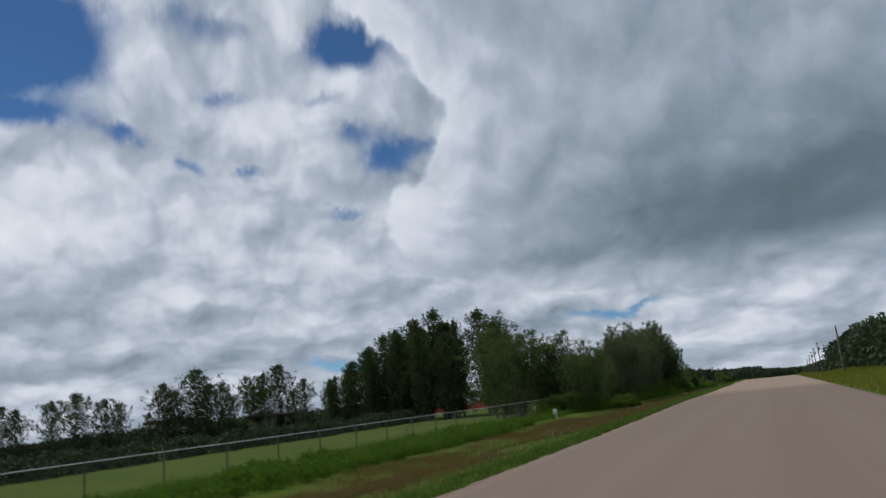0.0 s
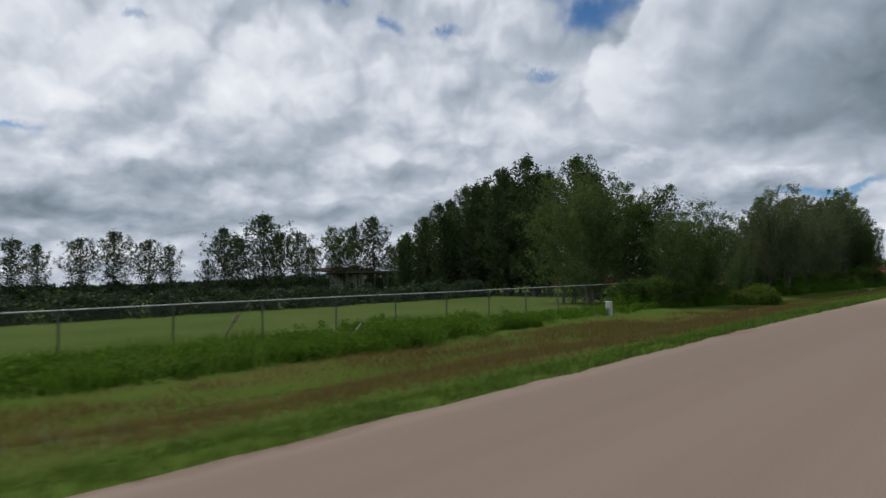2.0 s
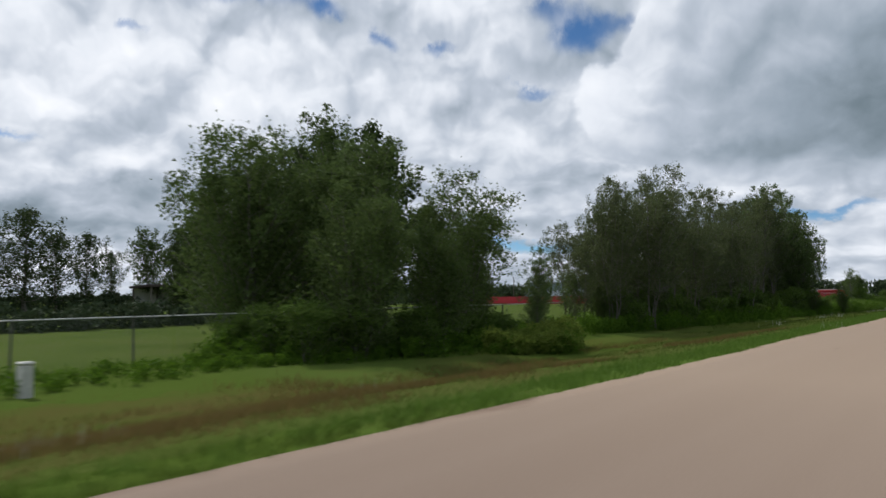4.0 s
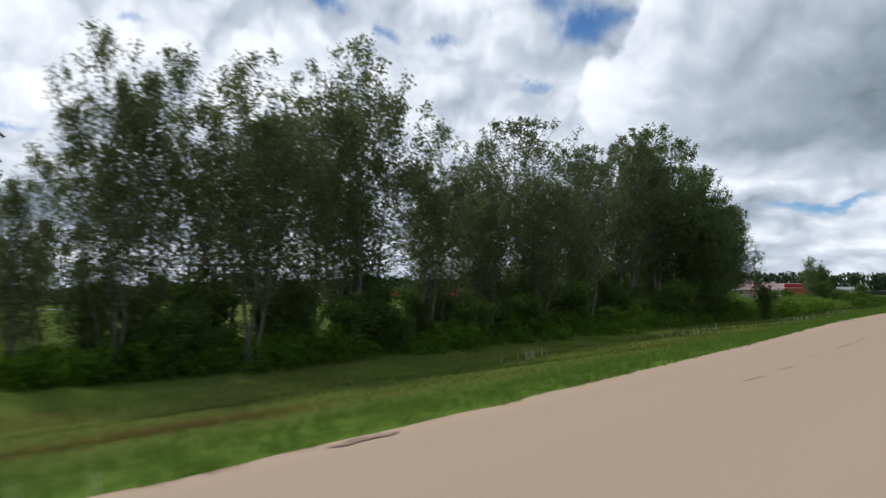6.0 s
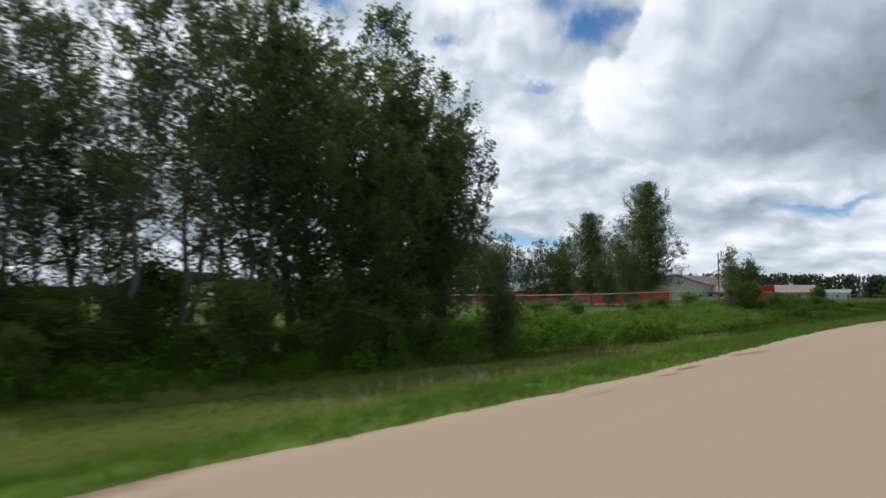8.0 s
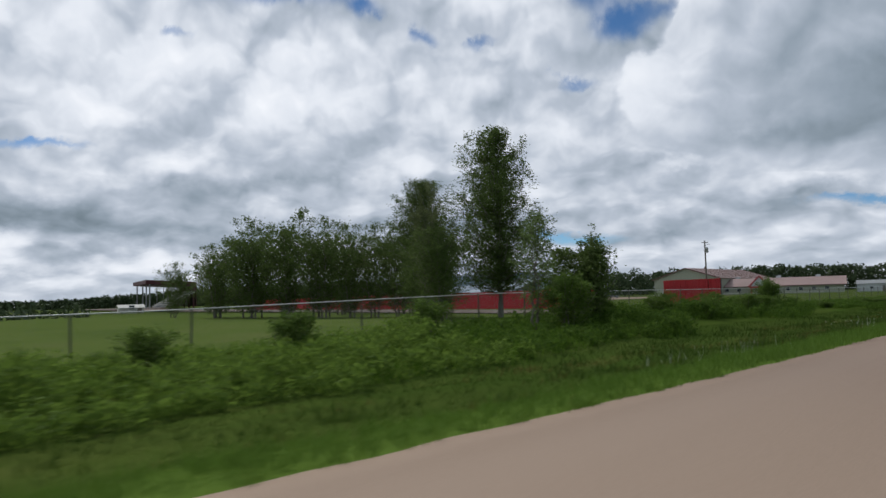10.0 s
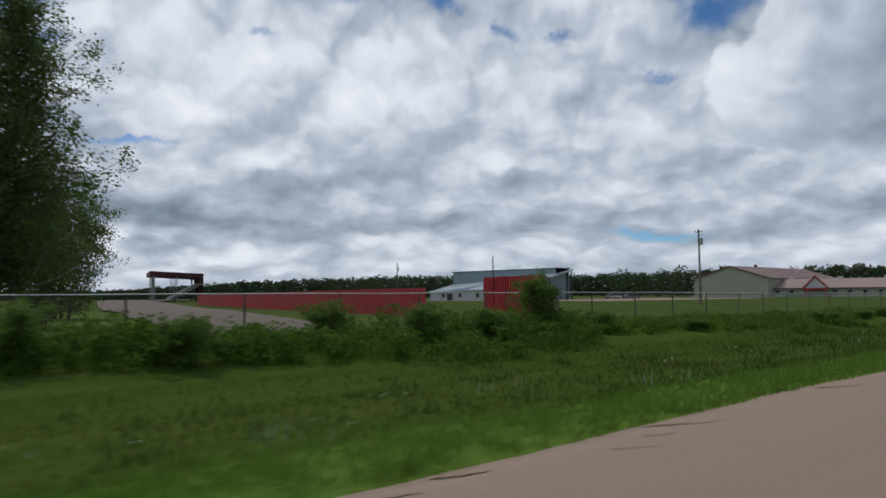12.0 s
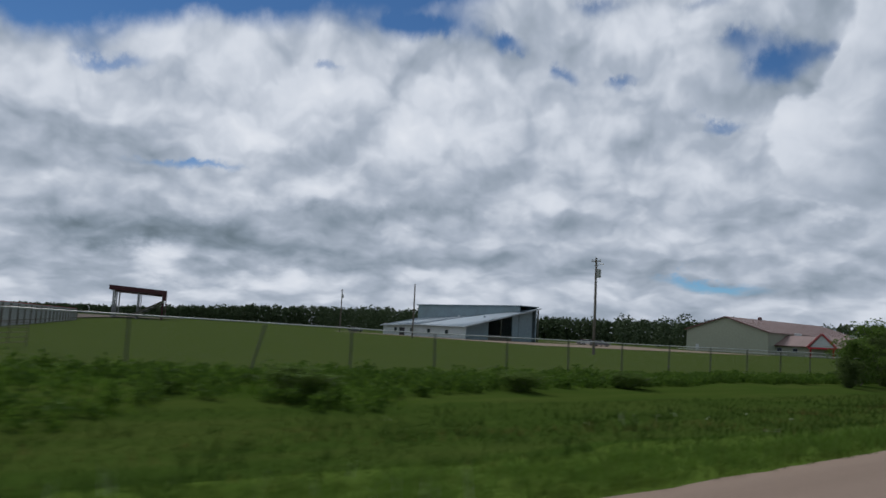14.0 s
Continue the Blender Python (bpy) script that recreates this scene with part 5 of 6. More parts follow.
def hoarding(name, a, b_, height, panel, label, drop=0.0, rib=0.3, depth=0.05):
    """A wall of ribbed red sheets from a to b, with posts behind."""
    ax, ay = a
    bx, by = b_
    ln = math.hypot(bx - ax, by - ay)
    ang_ = math.degrees(math.atan2(by - ay, bx - ax))
    z = field_level(ay) - 0.02
    ob = empty(name, pose(ax, ay, z, 0, 0, ang_), label, "fence")
    n = int(round(ln / panel))
    sheet_me = ribbed("sheet", ln / n - 0.01, height, RED, rib, depth)
    back_me = ribbed("backing_sheet", ln / n - 0.02, height - 0.06, GREY_BACK, 0.3, 0.012)
    post_me = bevel_box("post", (-0.06, 0.06, 0.07, 0.19, -0.1, height - 0.1), WOOD, 0.01)
    for i in range(n):
        s = part("sheet", sheet_me, ob)
        s.matrix_local = pose(i * ln / n, 0, 0.05 + rnd.uniform(-0.02, 0.02) - drop * i / n, rnd.uniform(-0.6, 0.6), 0, 0)
        if i % 2 == 0:
            part("post", post_me, ob).matrix_local = pose(i * ln / n, 0, -drop * i / n)
        r = part("backing_sheet", back_me, ob, "weathered grey backing sheet")
        r.matrix_local = pose(i * ln / n, 0.035, 0.05 - drop * i / n)
    for hz in (0.5, height - 0.4):
        part("stringer", bevel_box("stringer", (0, ln, 0.055, 0.068, hz, hz + 0.09), WOOD, 0.01), ob)
    return ob


hoarding("red_hoarding", (-158, 263), (-41.2, 227.6), 2.25, 2.4, "long red ribbed-metal hoarding across the fairground")
hoarding("short_red_hoarding", (-31.5, 223.75), (-25.4, 222.15), 2.55, 1.2, "short red ribbed-metal panel beside the gate", rib=0.25, depth=0.06)
back = empty("backing_fence", pose(-31.5, 223.9, field_level(224) - 0.02, 0, 0, -14.7), "grey sheet-metal screen behind the short red hoarding", "screen")
for i in range(5):
    part("sheet", bevel_box("sheet", (i * 1.24, i * 1.24 + 1.22, 0.21, 0.24, 0.05, 2.5), GREY_BACK, 0.005), back)


# ---- livestock panels and chute ----
def pipe_panel(length, height=1.05, rails=5):
    pieces = [tube([(0, 0, 0), (0, 0, height)], [0.024, 0.024], 6), tube([(length, 0, 0), (length, 0, height)], [0.024, 0.024], 6), tube([(length / 2, 0, 0.2), (length / 2, 0, height)], [0.02, 0.02], 6)]
    return pieces, [tube([(0, 0, 0.2 + (height - 0.22) * i / (rails - 1)), (length, 0, 0.2 + (height - 0.22) * i / (rails - 1))], [0.014, 0.014], 6) for i in range(rails)]


def corral_panel(a, b_, label):
    ln = math.hypot(b_[0] - a[0], b_[1] - a[1])
    ob = empty("corral_panel", pose(a[0], a[1], field_level(a[1]), 0, 0, math.degrees(math.atan2(b_[1] - a[1], b_[0] - a[0]))), label, "livestock panel", "corral panels")
    ups, bars = pipe_panel(ln)
    for u in ups:
        part("upright", joined("upright", [u], WOOD), ob)
    for u in bars:
        part("rail", joined("rail", [u], WOOD), ob)


for a, b_ in [((-35.0, 219.6), (-36.1, 222.4)), ((-36.15, 222.5), (-38.3, 225.2)), ((-38.35, 225.3), (-40.5, 228.0)), ((-33.0, 227.2), (-33.2, 229.2)), ((-33.2, 229.3), (-33.5, 231.4)), ((-33.6, 231.5), (-36.6, 233.4))]:
    corral_panel(a, b_, "dark pipe livestock panel standing on grass")

chute = empty("loading_chute", pose(-27.7, 225.1, field_level(225), 0, 0, 120), "weathered grey board loading chute behind the red panel", "chute")
for side in (-0.55, 0.55):
    for k in range(4):
        part("board", bevel_box("board", (-2.3, 2.3 - 0.45 * k, side - 0.02, side + 0.02, 0.08 + k * 0.26, 0.27 + k * 0.26), WOOD, 0.006), chute)
    for px_, top in ((-2.2, 1.65), (-0.8, 1.3), (0.6, 1.1), (2.1, 0.6)):
        part("post", bevel_box("post", (px_ - 0.06, px_ + 0.06, side + 0.03, side + 0.15, -0.1, top), WOOD, 0.01), chute)
part("ramp", bevel_box("ramp", (-2.3, 2.3, -0.52, 0.52, 0.0, 0.06), WOOD, 0.01, pose(0, 0, 0.42, 0, 9, 0)), chute)
part("gate_bar", bevel_box("gate_bar", (-2.26, -2.14, -0.55, 0.55, 1.45, 1.57), WOOD, 0.01), chute)


# ---- timber lookout tower ----
def tower(x, y):
    ob = empty("lookout_tower", pose(x, y, field_level(y), 0, 0, 30), "dark open timber lookout tower with a flat roof", "tower")
    for sx in (-1.08, 1.08):
        for sy in (-0.9, 0.9):
            part("leg", bevel_box("leg", (sx - 0.09, sx + 0.09, sy - 0.09, sy + 0.09, 0, 3.66), WOOD, 0.012), ob)
    part("deck", bevel_box("deck", (-1.2, 1.2, -1.0, 1.0, 2.2, 2.3), WOOD, 0.012), ob)
    for zz in (2.92,):
        for sy in (-0.9, 0.9):
            part("rail", bevel_box("rail", (-1.1, 1.1, sy - 0.04, sy + 0.04, zz, zz + 0.22), WOOD, 0.01), ob)
        for sx in (-1.08, 1.08):
            part("rail", bevel_box("rail", (sx - 0.04, sx + 0.04, -0.82, 0.82, zz, zz + 0.22), WOOD, 0.01), ob)
    part("roof", bevel_box("roof", (-1.32, 1.32, -1.1, 1.1, 3.66, 3.85), WOOD, 0.02), ob)
    for sx in (-1.08, 1.08):
        part("brace", joined("brace", [tube([(sx, -0.9, 1.2), (0, -0.9, 2.2)], [0.06, 0.06], 5)], WOOD), ob)


tower(-50, 126)


# ---- grandstand: end profile seen from the road ----
def grandstand():
    ob = empty("grandstand", pose(-291.1, 304.0, 0, 0, 0, 71.2), "roofed grandstand with a dark red roof edge and stepped seating", "grandstand")
    w, ln = 19.5, 38.0
    v = [(-0.5, 0, 11.8), (w, 0, 10.8), (w, ln, 10.8), (-0.5, ln, 11.8), (-0.5, 0, 10.2), (w, 0, 9.2), (w, ln, 9.2), (-0.5, ln, 10.2)]
    part("roof", mesh_of("roof", v, [(0, 1, 2, 3), (4, 7, 6, 5), (0, 4, 5, 1), (1, 5, 6, 2), (2, 6, 7, 3), (3, 7, 4, 0)], DARK_RED), ob, "dark red steel roof with a deep edge")
    for yy in (0.6, 10, 20, ln - 0.6):
        part("column", bevel_box("column", (0.9, 1.4, yy - 0.25, yy + 0.25, -0.6, 10.3), GREY_BACK, 0.03), ob)
        part("column", bevel_box("column", (9.4, 9.7, yy - 0.2, yy + 0.2, -0.6, 9.8), GREY_BACK, 0.03), ob)
        part("column", bevel_box("column", (w - 1.5, w - 0.9, yy - 0.3, yy + 0.3, -0.6, 9.4), DARK_RED, 0.03), ob)
    for i in range(12):
        x0 = 7.6 + i * 0.93
        part("seat_row", bevel_box("seat_row", (x0, x0 + 0.95, 0.2, ln - 0.2, 0.9 + i * 0.52 - 0.4, 1.3 + i * 0.52), CONCRETE if i % 2 else GREY_BACK, 0.02), ob)
    part("stringer", joined("stringer", [tube([(7.4, 0.0, 0.8), (18.9, 0.0, 7.2)], [0.3, 0.3], 4)], WOOD), ob)
    v = [(w - 1.0, 0.1, 7.0), (w, 0.1, 7.0), (w, 0.1, 9.3), (w - 1.6, 0.1, 9.4), (w - 1.0, 0.3, 7.0), (w, 0.3, 7.0), (w, 0.3, 9.3), (w - 1.6, 0.3, 9.4)]
    part("end_panel", mesh_of("end_panel", v, [(0, 1, 2, 3), (7, 6, 5, 4), (0, 4, 5, 1), (1, 5, 6, 2), (2, 6, 7, 3), (3, 7, 4, 0)], DARK_RED), ob)
    part("back_wall", bevel_box("back_wall", (w - 0.2, w, 0.3, ln, 0.6, 9.2), DARK_RED, 0.02), ob)


grandstand()


# ---- buildings ----
def slab(name, pts, thick, mat, parent, label=""):
    """A roof plane through four corners, with thickness downwards."""
    v = [tuple(p) for p in pts] + [(p[0], p[1], p[2] - thick) for p in pts]
    f = [(0, 1, 2, 3), (7, 6, 5, 4), (0, 4, 5, 1), (1, 5, 6, 2), (2, 6, 7, 3), (3, 7, 4, 0)]
    return part(name, mesh_of(name, v, f, mat), parent, label)


def seams(pts, count, mat, parent, size=0.05):
    """Standing seams down a roof plane: pts are eave a, eave b, ridge b, ridge a."""
    a, b_, c, d = [Vector(p) for p in pts]
    pieces = []
    for i in range(count + 1):
        u = i / count
        pieces.append(tube([a.lerp(b_, u) + Vector((0, 0, 0.03)), d.lerp(c, u) + Vector((0, 0, 0.03))], [size, size], 4))
    part("roof_seam", joined("roof_seam", pieces, mat), parent)


def prism_wall(name, outline, thick, axis, mat, parent, label=""):
    """An upright wall from an outline of (along, up), standing along local x at y = axis."""
    v = [(a, axis, z) for a, z in outline] + [(a, axis + thick, z) for a, z in outline]
    n = len(outline)
    f = [tuple(range(n)), tuple(reversed(range(n, 2 * n)))] + [(i, i + n, (i + 1) % n + n, (i + 1) % n) for i in range(n)]
    return part(name, mesh_of(name, v, f, mat), parent, label)


def window_in(parent, dims, frame_dims):
    w = part("window", bevel_box("window", frame_dims, WHITE_WALL, 0.02), parent)
    part("pane", bevel_box("pane", dims, PANE, 0.005), w)


def rink():
    """Gabled hall in pale green siding with a brown roof."""
    ob = empty("curling_hall", pose(-131.3, 427.5, -0.45, 0, 0, 2.0), "large gabled hall in pale green siding with a brown metal roof", "building")
    w, ln, eave, peak = 25.0, 64.0, 6.6, 10.6
    prism_wall("gable_wall", [(0, 0), (w, 0), (w, eave), (w * 0.5, peak - 0.2), (0, eave)], 0.3, 0.0, GREEN_WALL, ob)
    prism_wall("back_wall", [(0, 0), (w, 0), (w, eave), (w * 0.5, peak - 0.2), (0, eave)], 0.3, ln - 0.3, GREEN_WALL, ob)
    part("side_wall", bevel_box("side_wall", (0, 0.3, 0.3, ln - 0.3, 0, eave), GREEN_WALL, 0.01), ob)
    part("side_wall", bevel_box("side_wall", (w - 0.3, w, 0.3, ln - 0.3, 0, eave), GREEN_WALL, 0.01), ob)
    for k in range(26):
        part("siding_rib", bevel_box("siding_rib", (k * w / 25 - 0.03, k * w / 25 + 0.03, -0.05, 0.0, 0.1, eave - 0.1 + (peak - eave - 0.2) * (1 - abs(k / 12.5 - 1))), GREEN_WALL, 0.005), ob)
    for sgn in (0, 1):
        e = -0.6 if sgn == 0 else w + 0.6
        pts = [(e, -0.5, eave - 0.1), (e, ln + 0.5, eave - 0.1), (w / 2, ln + 0.5, peak), (w / 2, -0.5, peak)]
        slab("roof", pts, 0.25, BROWN_ROOF, ob, "brown metal roof")
        seams(pts, 40, BROWN_ROOF, ob)
        part("barge_board", joined("barge_board", [tube([(e, -0.56, eave - 0.2), (w / 2, -0.56, peak - 0.1)], [0.2, 0.2], 4)], BROWN_TRIM), ob, "dark brown barge board")
    part("door", bevel_box("door", (3.0, 4.1, -0.1, 0.0, 0, 2.2), WHITE_WALL, 0.02), ob)
    part("vent", bevel_box("vent", (w / 2 - 0.4, w / 2 + 0.4, 20, 21, peak - 0.1, peak + 0.8), BROWN_TRIM, 0.03), ob)


def annex():
    """Low wing with a red entrance gable."""
    ob = empty("low_wing", pose(-112, 431.5, -0.45, 0, 0, 14.0), "low wing with a brown roof and a red entrance gable", "building")
    ln, dp, eave, ridge = 45.0, 14.0, 3.2, 6.0
    part("front_wall", bevel_box("front_wall", (0, ln, 0, 0.3, 0, eave), GREEN_WALL, 0.01), ob)
    part("back_wall", bevel_box("back_wall", (0, ln, dp - 0.3, dp, 0, eave), GREEN_WALL, 0.01), ob)
    for xx in (0.0, ln - 0.3):
        v = [(xx, 0.3, 0), (xx, dp - 0.3, 0), (xx, dp - 0.3, eave), (xx, dp / 2, ridge - 0.3), (xx, 0.3, eave)]
        v += [(a + 0.3, b_, c) for a, b_, c in v]
        f = [(0, 1, 2, 3, 4), (9, 8, 7, 6, 5)] + [(i, i + 5, (i + 1) % 5 + 5, (i + 1) % 5) for i in range(5)]
        part("end_wall", mesh_of("end_wall", v, f, GREEN_WALL), ob)
    for sgn in (0, 1):
        e = -0.8 if sgn == 0 else dp + 0.8
        pts = [(-0.3, e, eave - 0.15), (ln + 0.7, e, eave - 0.15), (ln + 0.7, dp / 2, ridge), (-0.3, dp / 2, ridge)]
        slab("roof", pts, 0.2, BROWN_ROOF, ob, "brown metal roof")
        seams(pts, 45, BROWN_ROOF, ob, 0.04)
        part("fascia", joined("fascia", [tube([(-0.3, e, eave - 0.25), (ln + 0.7, e, eave - 0.25)], [0.14, 0.14], 4)], BROWN_TRIM), ob)
    for k in range(9):
        x0 = 6 + k * 4.1
        if 14 < x0 < 21:
            continue
        window_in(ob, (x0 + 0.08, x0 + 1.32, -0.07, -0.05, 1.28, 2.32), (x0, x0 + 1.4, -0.06, 0.0, 1.2, 2.4))
    # entrance
    part("porch_gable", mesh_of("porch_gable", *[([(15, -2.5, 3.0), (21, -2.5, 3.0), (18, -2.5, 6.3), (15, -2.2, 3.0), (21, -2.2, 3.0), (18, -2.2, 6.3)], [(0, 1, 2), (5, 4, 3), (0, 3, 4, 1), (1, 4, 5, 2), (2, 5, 3, 0)])][0], WHITE_WALL), ob)
    for a, c in (((14.4, 2.9), (18, 6.6)), ((21.6, 2.9), (18, 6.6))):
        part("porch_trim", joined("porch_trim", [tube([(a[0], -2.6, a[1]), (c[0], -2.6, c[1])], [0.32, 0.32], 4)], RED), ob, "red painted gable trim")
        slab("porch_roof", [(a[0], -2.9, a[1]), (a[0], 3.0, a[1]), (c[0], 3.0, c[1]), (c[0], -2.9, c[1])], 0.15, BROWN_ROOF, ob)
    part("porch_beam", bevel_box("porch_beam", (14.6, 21.4, -2.75, -2.45, 2.5, 3.0), RED, 0.02), ob)
    for xx in (15.0, 20.6):
        part("porch_post", bevel_box("porch_post", (xx, xx + 0.4, -2.7, -2.3, 0, 2.6), RED, 0.02), ob)
    for xx in (9, 23, 36):
        part("roof_vent", bevel_box("roof_vent", (xx, xx + 1.6, dp / 2 + 0.5, dp / 2 + 2.0, ridge - 0.6, ridge + 0.7), WHITE_WALL, 0.03), ob)


def arena():
    """Grey-blue riding arena: high hall, lean-to roof towards the road, open gable end."""
    ob = empty("riding_arena", pose(-142.0, 348.5, -0.45), "grey-blue metal riding arena with an open gable end", "building")
    # local x runs towards the high hall's far end (negative), y away from the road's line of sight
    ln = 36.0
    part("front_wall", bevel_box("front_wall", (-ln, 0, 0, 0.3, 0, 3.2), WHITE_WALL, 0.01), ob)
    # gable end
    prof = lambda yy: 3.3 + 6.0 * yy / 26.0
    for nm, y0, y1, mat in (("gable_wall", 0.3, 9.5, BLUE_WALL), ("gable_wall", 18.0, 25.4, BLUE_WALL)):
        v = [(-2.3, y0, 0), (-2.3, y1, 0), (-2.3, y1, prof(y1) - 0.3), (-2.3, y0, prof(y0) - 0.3)]
        v += [(-2.0, b_, c) for a, b_, c in v]
        part(nm, mesh_of(nm, v, [(0, 1, 2, 3), (7, 6, 5, 4), (0, 4, 5, 1), (1, 5, 6, 2), (2, 6, 7, 3), (3, 7, 4, 0)], mat), ob)
    # this wall carries the interior's shade in its colour
    part("inner_wall", bevel_box("inner_wall", (-20.2, -20, 0.4, 20, 0, 3.2), SHADE_IN, 0.01), ob)
    part("stall_front", bevel_box("stall_front", (-2.4, -2.15, 9.5, 18.0, 0, 1.5), WOOD, 0.02), ob)
    part("corner_post", bevel_box("corner_post", (0.0, 0.35, 25.2, 25.55, 0, 8.9), POST_STEEL, 0.02), ob)
    part("corner_post", bevel_box("corner_post", (-2.5, -2.15, 14.0, 14.3, 0, prof(14) - 0.3), POST_STEEL, 0.02), ob)
    pts = [(-20, -0.6, 3.3), (0.4, -0.6, 3.3), (0.4, 26.2, 9.35), (-20, 20.3, 6.8)]
    slab("roof", pts, 0.25, BLUE_ROOF, ob, "grey-blue metal lean-to roof")
    seams(pts, 24, BLUE_ROOF, ob)
    pts = [(-ln - 0.5, -0.6, 2.75), (-20, -0.6, 3.3), (-20, 20.3, 6.8), (-46, 20.3, 5.6)]
    slab("roof", pts, 0.25, BLUE_ROOF, ob, "grey-blue metal lean-to roof")
    seams(pts, 22, BLUE_ROOF, ob)
    part("eave_trim", joined("eave_trim", [tube([(-ln - 0.5, -0.65, 2.65), (-20, -0.65, 3.2), (0.4, -0.65, 3.2), (0.4, 26.2, 9.2)], [0.12] * 4, 4)], WHITE_WALL), ob, "white eave trim")
    # clerestory hall
    part("hall_wall", bevel_box("hall_wall", (-46.9, -1.9, 20.3, 20.7, 0, 9.6), BLUE_WALL, 0.02), ob)
    part("hall_wall", bevel_box("hall_wall", (-46.9, -46.5, 20.7, 27.0, 0, 9.6), BLUE_WALL, 0.02), ob)
    part("hall_wall", bevel_box("hall_wall", (-46.5, -1.9, 26.6, 27.0, 0, 9.6), BLUE_WALL, 0.02), ob)
    part("hall_roof", bevel_box("hall_roof", (-47.3, -1.5, 19.9, 27.4, 9.6, 9.85), BLUE_ROOF, 0.03), ob)
    for k in range(44):
        part("siding_rib", bevel_box("siding_rib", (-46.4 + k, -46.34 + k, 20.25, 20.3, 5, 9.5), BLUE_WALL, 0.005), ob)
    for k in range(4):
        x0 = -8 - 7.5 * k
        window_in(ob, (x0 + 0.1, x0 + 1.4, -0.08, -0.06, 1.1, 2.3), (x0, x0 + 1.5, -0.06, 0.0, 1.0, 2.4))
    # solid slab on the wall, coloured as the shade of an open doorway
    part("door", bevel_box("door", (-28.0, -25.6, -0.09, 0.0, 0, 2.3), SHADE_IN, 0.02), ob, "dark open doorway")
    for k, x0 in enumerate((-6.5, -17.0)):
        part("roof_cowl", joined("roof_cowl", [tube([(x0, 12, 5.6), (x0, 12, 6.5)], [0.3, 0.3], 8)], WHITE_WALL), ob)


rink()
annex()
arena()


# small far sheds and trailers on the field
def shed(x, y, w, d, h, wall, roof_mat, label, turn=0.0):
    ob = empty("shed", pose(x, y, field_level(y) - 0.05, 0, 0, turn), label, "shed", "small sheds")
    part("wall", bevel_box("wall", (-w / 2, w / 2, -d / 2, d / 2, 0, h), wall, 0.02), ob)
    for sgn in (-1, 1):
        slab("roof", [(-w / 2 - 0.3, sgn * (d / 2 + 0.3), h - 0.05), (w / 2 + 0.3, sgn * (d / 2 + 0.3), h - 0.05), (w / 2 + 0.3, 0, h + d * 0.25), (-w / 2 - 0.3, 0, h + d * 0.25)], 0.1, roof_mat, ob)
    window_in(ob, (-0.5, 0.5, -d / 2 - 0.05, -d / 2 - 0.03, 1.0, 1.7), (-0.6, 0.6, -d / 2 - 0.04, -d / 2, 0.9, 1.8))
    part("door", bevel_box("door", (w / 2 - 1.3, w / 2 - 0.4, -d / 2 - 0.05, -d / 2, 0, min(h - 0.1, 2.0)), WOOD, 0.01), ob)


def shelter(x, y, length, depth, height):
    """A long low open-sided shelter with a dark sheet roof."""
    ob = empty("field_shelter", pose(x, y, field_level(y) - 0.05, 0, 0, 4), "long low open shelter with a dark flat roof", "shelter", "small sheds")
    slab("roof", [(-depth / 2, -length / 2, height), (depth / 2, -length / 2, height + 0.25), (depth / 2, length / 2, height + 0.25), (-depth / 2, length / 2, height)], 0.28, DARK_ROOF, ob)
    for k in range(5):
        yy = -length / 2 + 0.4 + (length - 0.8) * k / 4
        for xx in (-depth / 2 + 0.25, depth / 2 - 0.25):
            part("post", bevel_box("post", (xx - 0.08, xx + 0.08, yy - 0.08, yy + 0.08, 0, height + 0.02 + 0.25 * (xx > 0)), WOOD, 0.012), ob)
    part("back_wall", bevel_box("back_wall", (-depth / 2 + 0.1, -depth / 2 + 0.16, -length / 2 + 0.6, length / 2 - 5.5, 0.2, height - 0.2), CONCRETE, 0.01), ob, "pale board back wall")


shelter(-84.5, 117.2, 14.5, 4.0, 3.0)
shed(-160, 234, 5, 2.6, 1.3, CONCRETE, CONCRETE, "low tan shed beside the dirt track", 75)
shed(-62, 452, 9, 5, 2.8, WHITE_WALL, GREY_BACK, "white shed beside the low wing", 10)


def low_rail(a, b_, label):
    """White-painted boards on short posts."""
    ln = math.hypot(b_[0] - a[0], b_[1] - a[1])
    ob = empty("parking_rail", pose(a[0], a[1], field_level(a[1]), 0, 0, math.degrees(math.atan2(b_[1] - a[1], b_[0] - a[0]))), label, "rail", "parking rails")
    n = int(ln / 3)
    for i in range(n + 1):
        part("post", bevel_box("post", (i * ln / n - 0.07, i * ln / n + 0.07, 0, 0.14, -0.1, 0.6), WOOD, 0.01), ob)
    part("board", bevel_box("board", (0, ln, -0.05, 0.0, 0.35, 0.55), CONCRETE, 0.01), ob)


low_rail((-128, 418), (-96, 419), "low white-painted parking rail on short posts")
low_rail((-92, 419.5), (-70, 424), "low white-painted parking rail on short posts")

# track surface and gravel yard
def surface(name, outline, mat, label, lift=0.03):
    v = [(x_, y_, field_level(y_) + lift) for x_, y_ in outline]
    n = len(v)
    f = [tuple(range(n))]
    return tagged(new(name, mesh_of(name, v, f, mat)), label, "dirt", kind="structure")


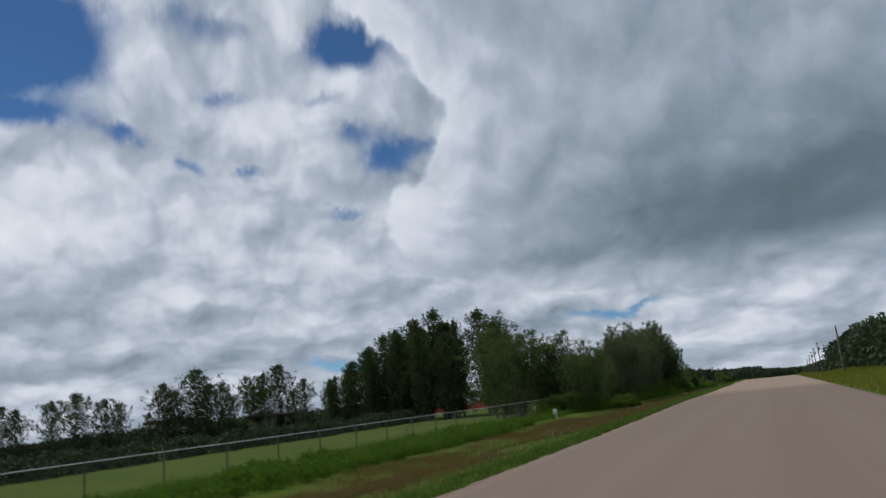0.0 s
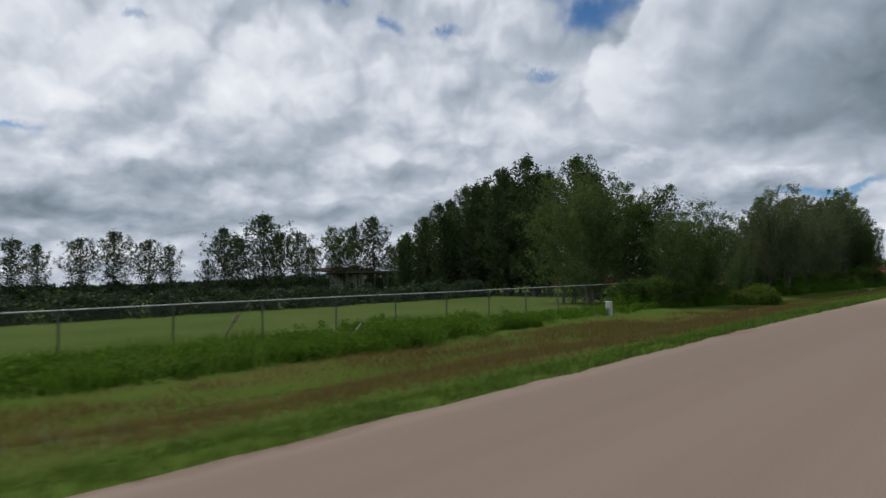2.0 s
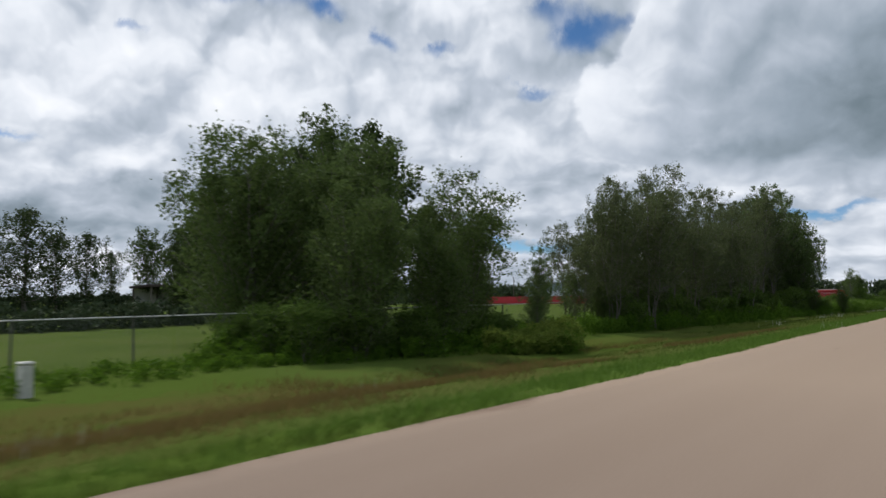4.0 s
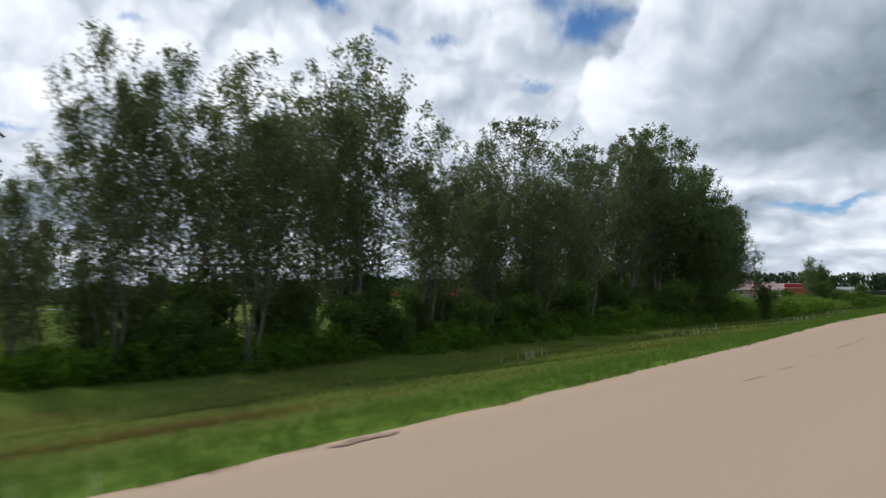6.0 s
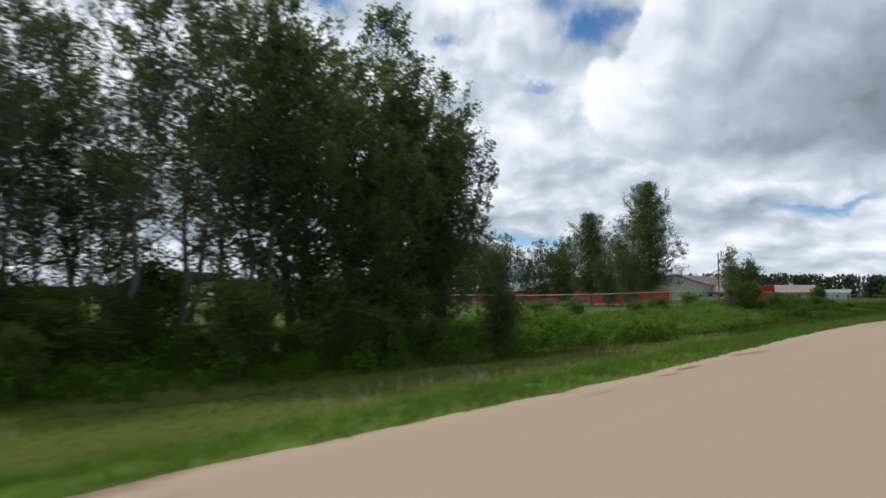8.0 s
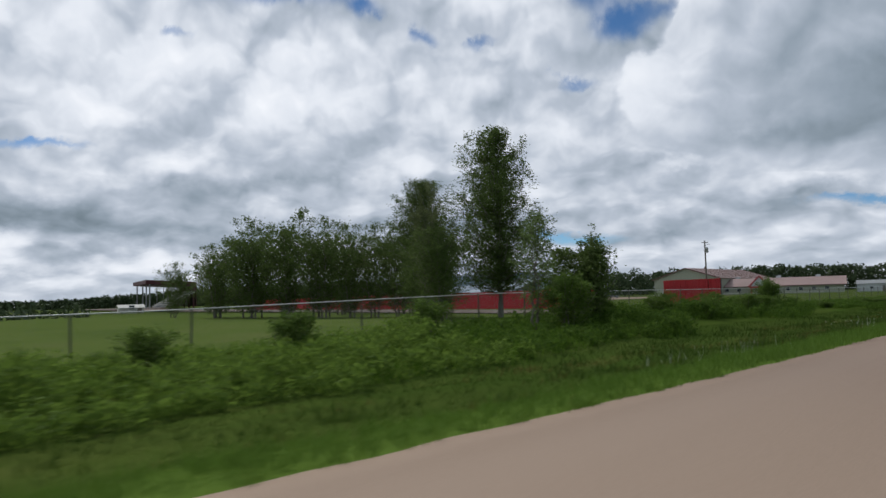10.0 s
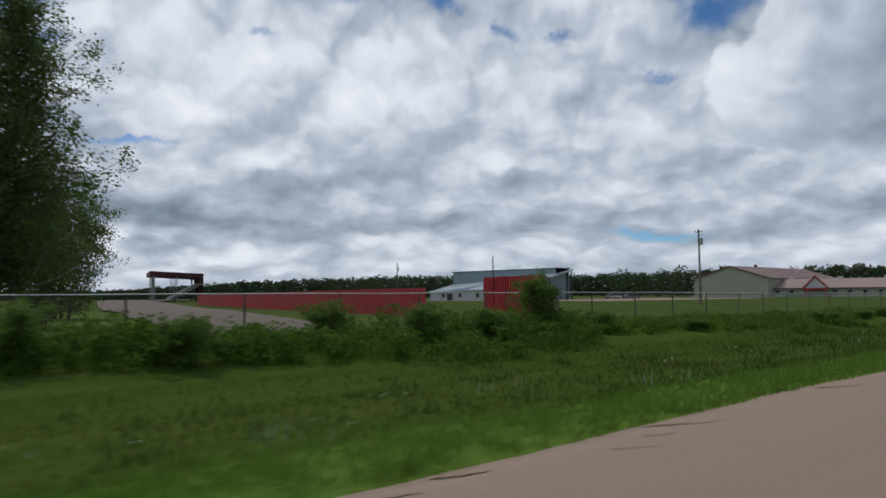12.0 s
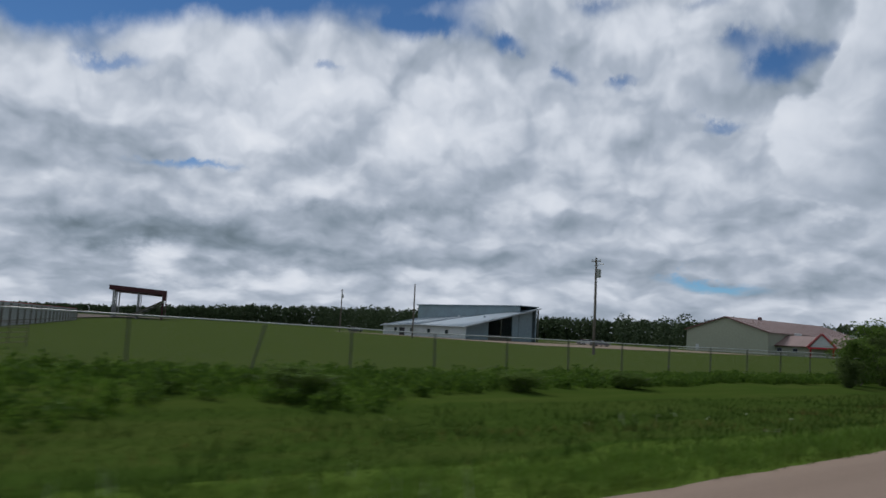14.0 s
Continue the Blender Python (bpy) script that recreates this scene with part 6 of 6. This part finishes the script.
# the track runs away from the fence across the fairground, following the ground
TRACK_NEAR = [(-410, 322), (-234, 266), (-94, 222), (-76, 218), (-38, 206.5), (-24, 202.5)]
TRACK_FAR = [(-410, 378), (-274, 300), (-92, 235), (-78, 231), (-36, 215), (-24, 208.5)]
tv = []
for i in range(71):
    tx = -24 - 386 * (i / 70) ** 1.6
    ya, yb = lerp_table(TRACK_NEAR, tx), lerp_table(TRACK_FAR, tx)
    wig = 0.5 * noise.noise(Vector((tx * 0.15, 2, 0)))
    tv += [(tx, ya + (yb - ya) * k / 10 + wig, field_level(ya + (yb - ya) * k / 10 + wig) + 0.07 - 0.0012 * (tx + 24)) for k in range(11)]
tf = [(11 * i + k, 11 * i + 11 + k, 11 * i + 12 + k, 11 * i + 1 + k) for i in range(70) for k in range(10)]
tagged(new("dirt_track", mesh_of("dirt_track", tv, tf, TRACK_DIRT)), "bare reddish dirt track on the fairground", "dirt", kind="structure")
surface("gravel_yard", [(-98, 330), (-90, 402), (-128, 412), (-150, 424), (-190, 424), (-136, 392), (-136, 345), (-190, 344), (-190, 338)], DIRT, "pale gravel yard around the arena")


# ---- cars ----
def car(x, y, turn, colour, label):
    paint = painted("car_paint", colour, 0.3, 0.2, 0.05, 3.0, dirty=0.1)
    ob = empty("car", pose(x, y, field_level(y) + 0.05, 0, 0, turn), label, "car", "parked cars")
    bm = bmesh.new()
    prof = [(-2.2, 0.35), (2.2, 0.35), (2.25, 0.75), (1.3, 0.95), (-1.5, 0.98), (-2.25, 0.85)]
    for s in (-0.88, 0.88):
        for a, c in prof:
            bm.verts.new((a, s, c))
    bm.verts.ensure_lookup_table()
    n = len(prof)
    bm.faces.new([bm.verts[i] for i in range(n)])
    bm.faces.new([bm.verts[i] for i in reversed(range(n, 2 * n))])
    for i in range(n):
        j = (i + 1) % n
        bm.faces.new([bm.verts[i], bm.verts[i + n], bm.verts[j + n], bm.verts[j]])
    bmesh.ops.bevel(bm, geom=list(bm.edges), offset=0.09, segments=2, affect="EDGES")
    me = bpy.data.meshes.new("body")
    bm.to_mesh(me)
    bm.free()
    me.materials.append(paint)
    part("body", me, ob)
    v = [(0.95, -0.78, 0.95), (-1.5, -0.78, 0.97), (-1.5, 0.78, 0.97), (0.95, 0.78, 0.95), (0.25, -0.62, 1.45), (-1.15, -0.62, 1.45), (-1.15, 0.62, 1.45), (0.25, 0.62, 1.45)]
    f = [(0, 4, 5, 1), (1, 5, 6, 2), (2, 6, 7, 3), (3, 7, 4, 0)]
    part("windows", mesh_of("windows", v, f, CAR_GLASS), ob, "dark car windows")
    part("roof", bevel_box("roof", (-1.18, 0.28, -0.64, 0.64, 1.43, 1.5), paint, 0.03), ob)
    for px_ in (-1.4, 1.4):
        for s in (-0.84, 0.84):
            wheel = part("wheel", joined("wheel", [tube([(px_, s - 0.1, 0.33), (px_, s + 0.1, 0.33)], [0.33, 0.33], 14)], RUBBER), ob)
            part("rim", joined("rim", [tube([(px_, s - 0.11, 0.33), (px_, s + 0.11, 0.33)], [0.2, 0.2], 10)], GALV), wheel)
    for s in (-0.6, 0.6):
        part("headlight", bevel_box("headlight", (2.18, 2.27, s - 0.18, s + 0.18, 0.62, 0.76), CONCRETE, 0.02), ob)


car(-134, 384, 40, (0.35, 0.36, 0.37), "silver car parked beside the arena")
car(-129, 380, 35, (0.62, 0.63, 0.64), "white car parked on the gravel yard")
car(-123.5, 376, 150, (0.05, 0.055, 0.06), "dark car parked on the gravel yard")
car(-119.5, 373, 30, (0.16, 0.17, 0.19), "dark grey car parked on the gravel yard")
car(-139.5, 391, 20, (0.35, 0.05, 0.04), "red car parked beside the arena")
car(-184, 343, 10, (0.05, 0.06, 0.07), "dark car parked by the white wall")


# ---- the road's turn and the fall of the land, done to everything that stands past it ----
def bend_mesh(me, shift):
    """Bends a mesh whose own coordinates lie at shift in the world."""
    n = len(me.vertices)
    co = np.empty(n * 3, np.float32)
    me.vertices.foreach_get("co", co)
    p = co.reshape(n, 3).astype(float) + np.array(shift)
    u = np.clip((p[:, 1] - TURN_A) / (TURN_B - TURN_A), 0, 1)
    w = (u * u * (3 - 2 * u))[:, None]
    full = np.array(turned(1.0))
    q = p @ full[:3, :3].T + full[:3, 3]
    me.vertices.foreach_set("co", (p + w * (q - p) - np.array(shift)).astype(np.float32).ravel())
    me.update()


for ob in [o for o in scene.objects if o.parent is None and o.type in ("MESH", "EMPTY")]:
    if ob.type == "MESH":
        bend_mesh(ob.data, ob.location)
        for child in ob.children:
            bend_mesh(child.data, ob.location)
    elif ob.name.startswith("chain_link_fence"):
        for child in ob.children:
            if child.name.startswith("post"):
                at = ob.location + child.matrix_basis.translation
                move = turned(1.0) @ at - at
                child.matrix_basis = Matrix.Translation(turn_share(at.y) * move) @ child.matrix_basis
            else:
                bend_mesh(child.data, ob.location)
    else:
        ob.matrix_basis = turned(turn_share(ob.location.y)) @ ob.matrix_basis
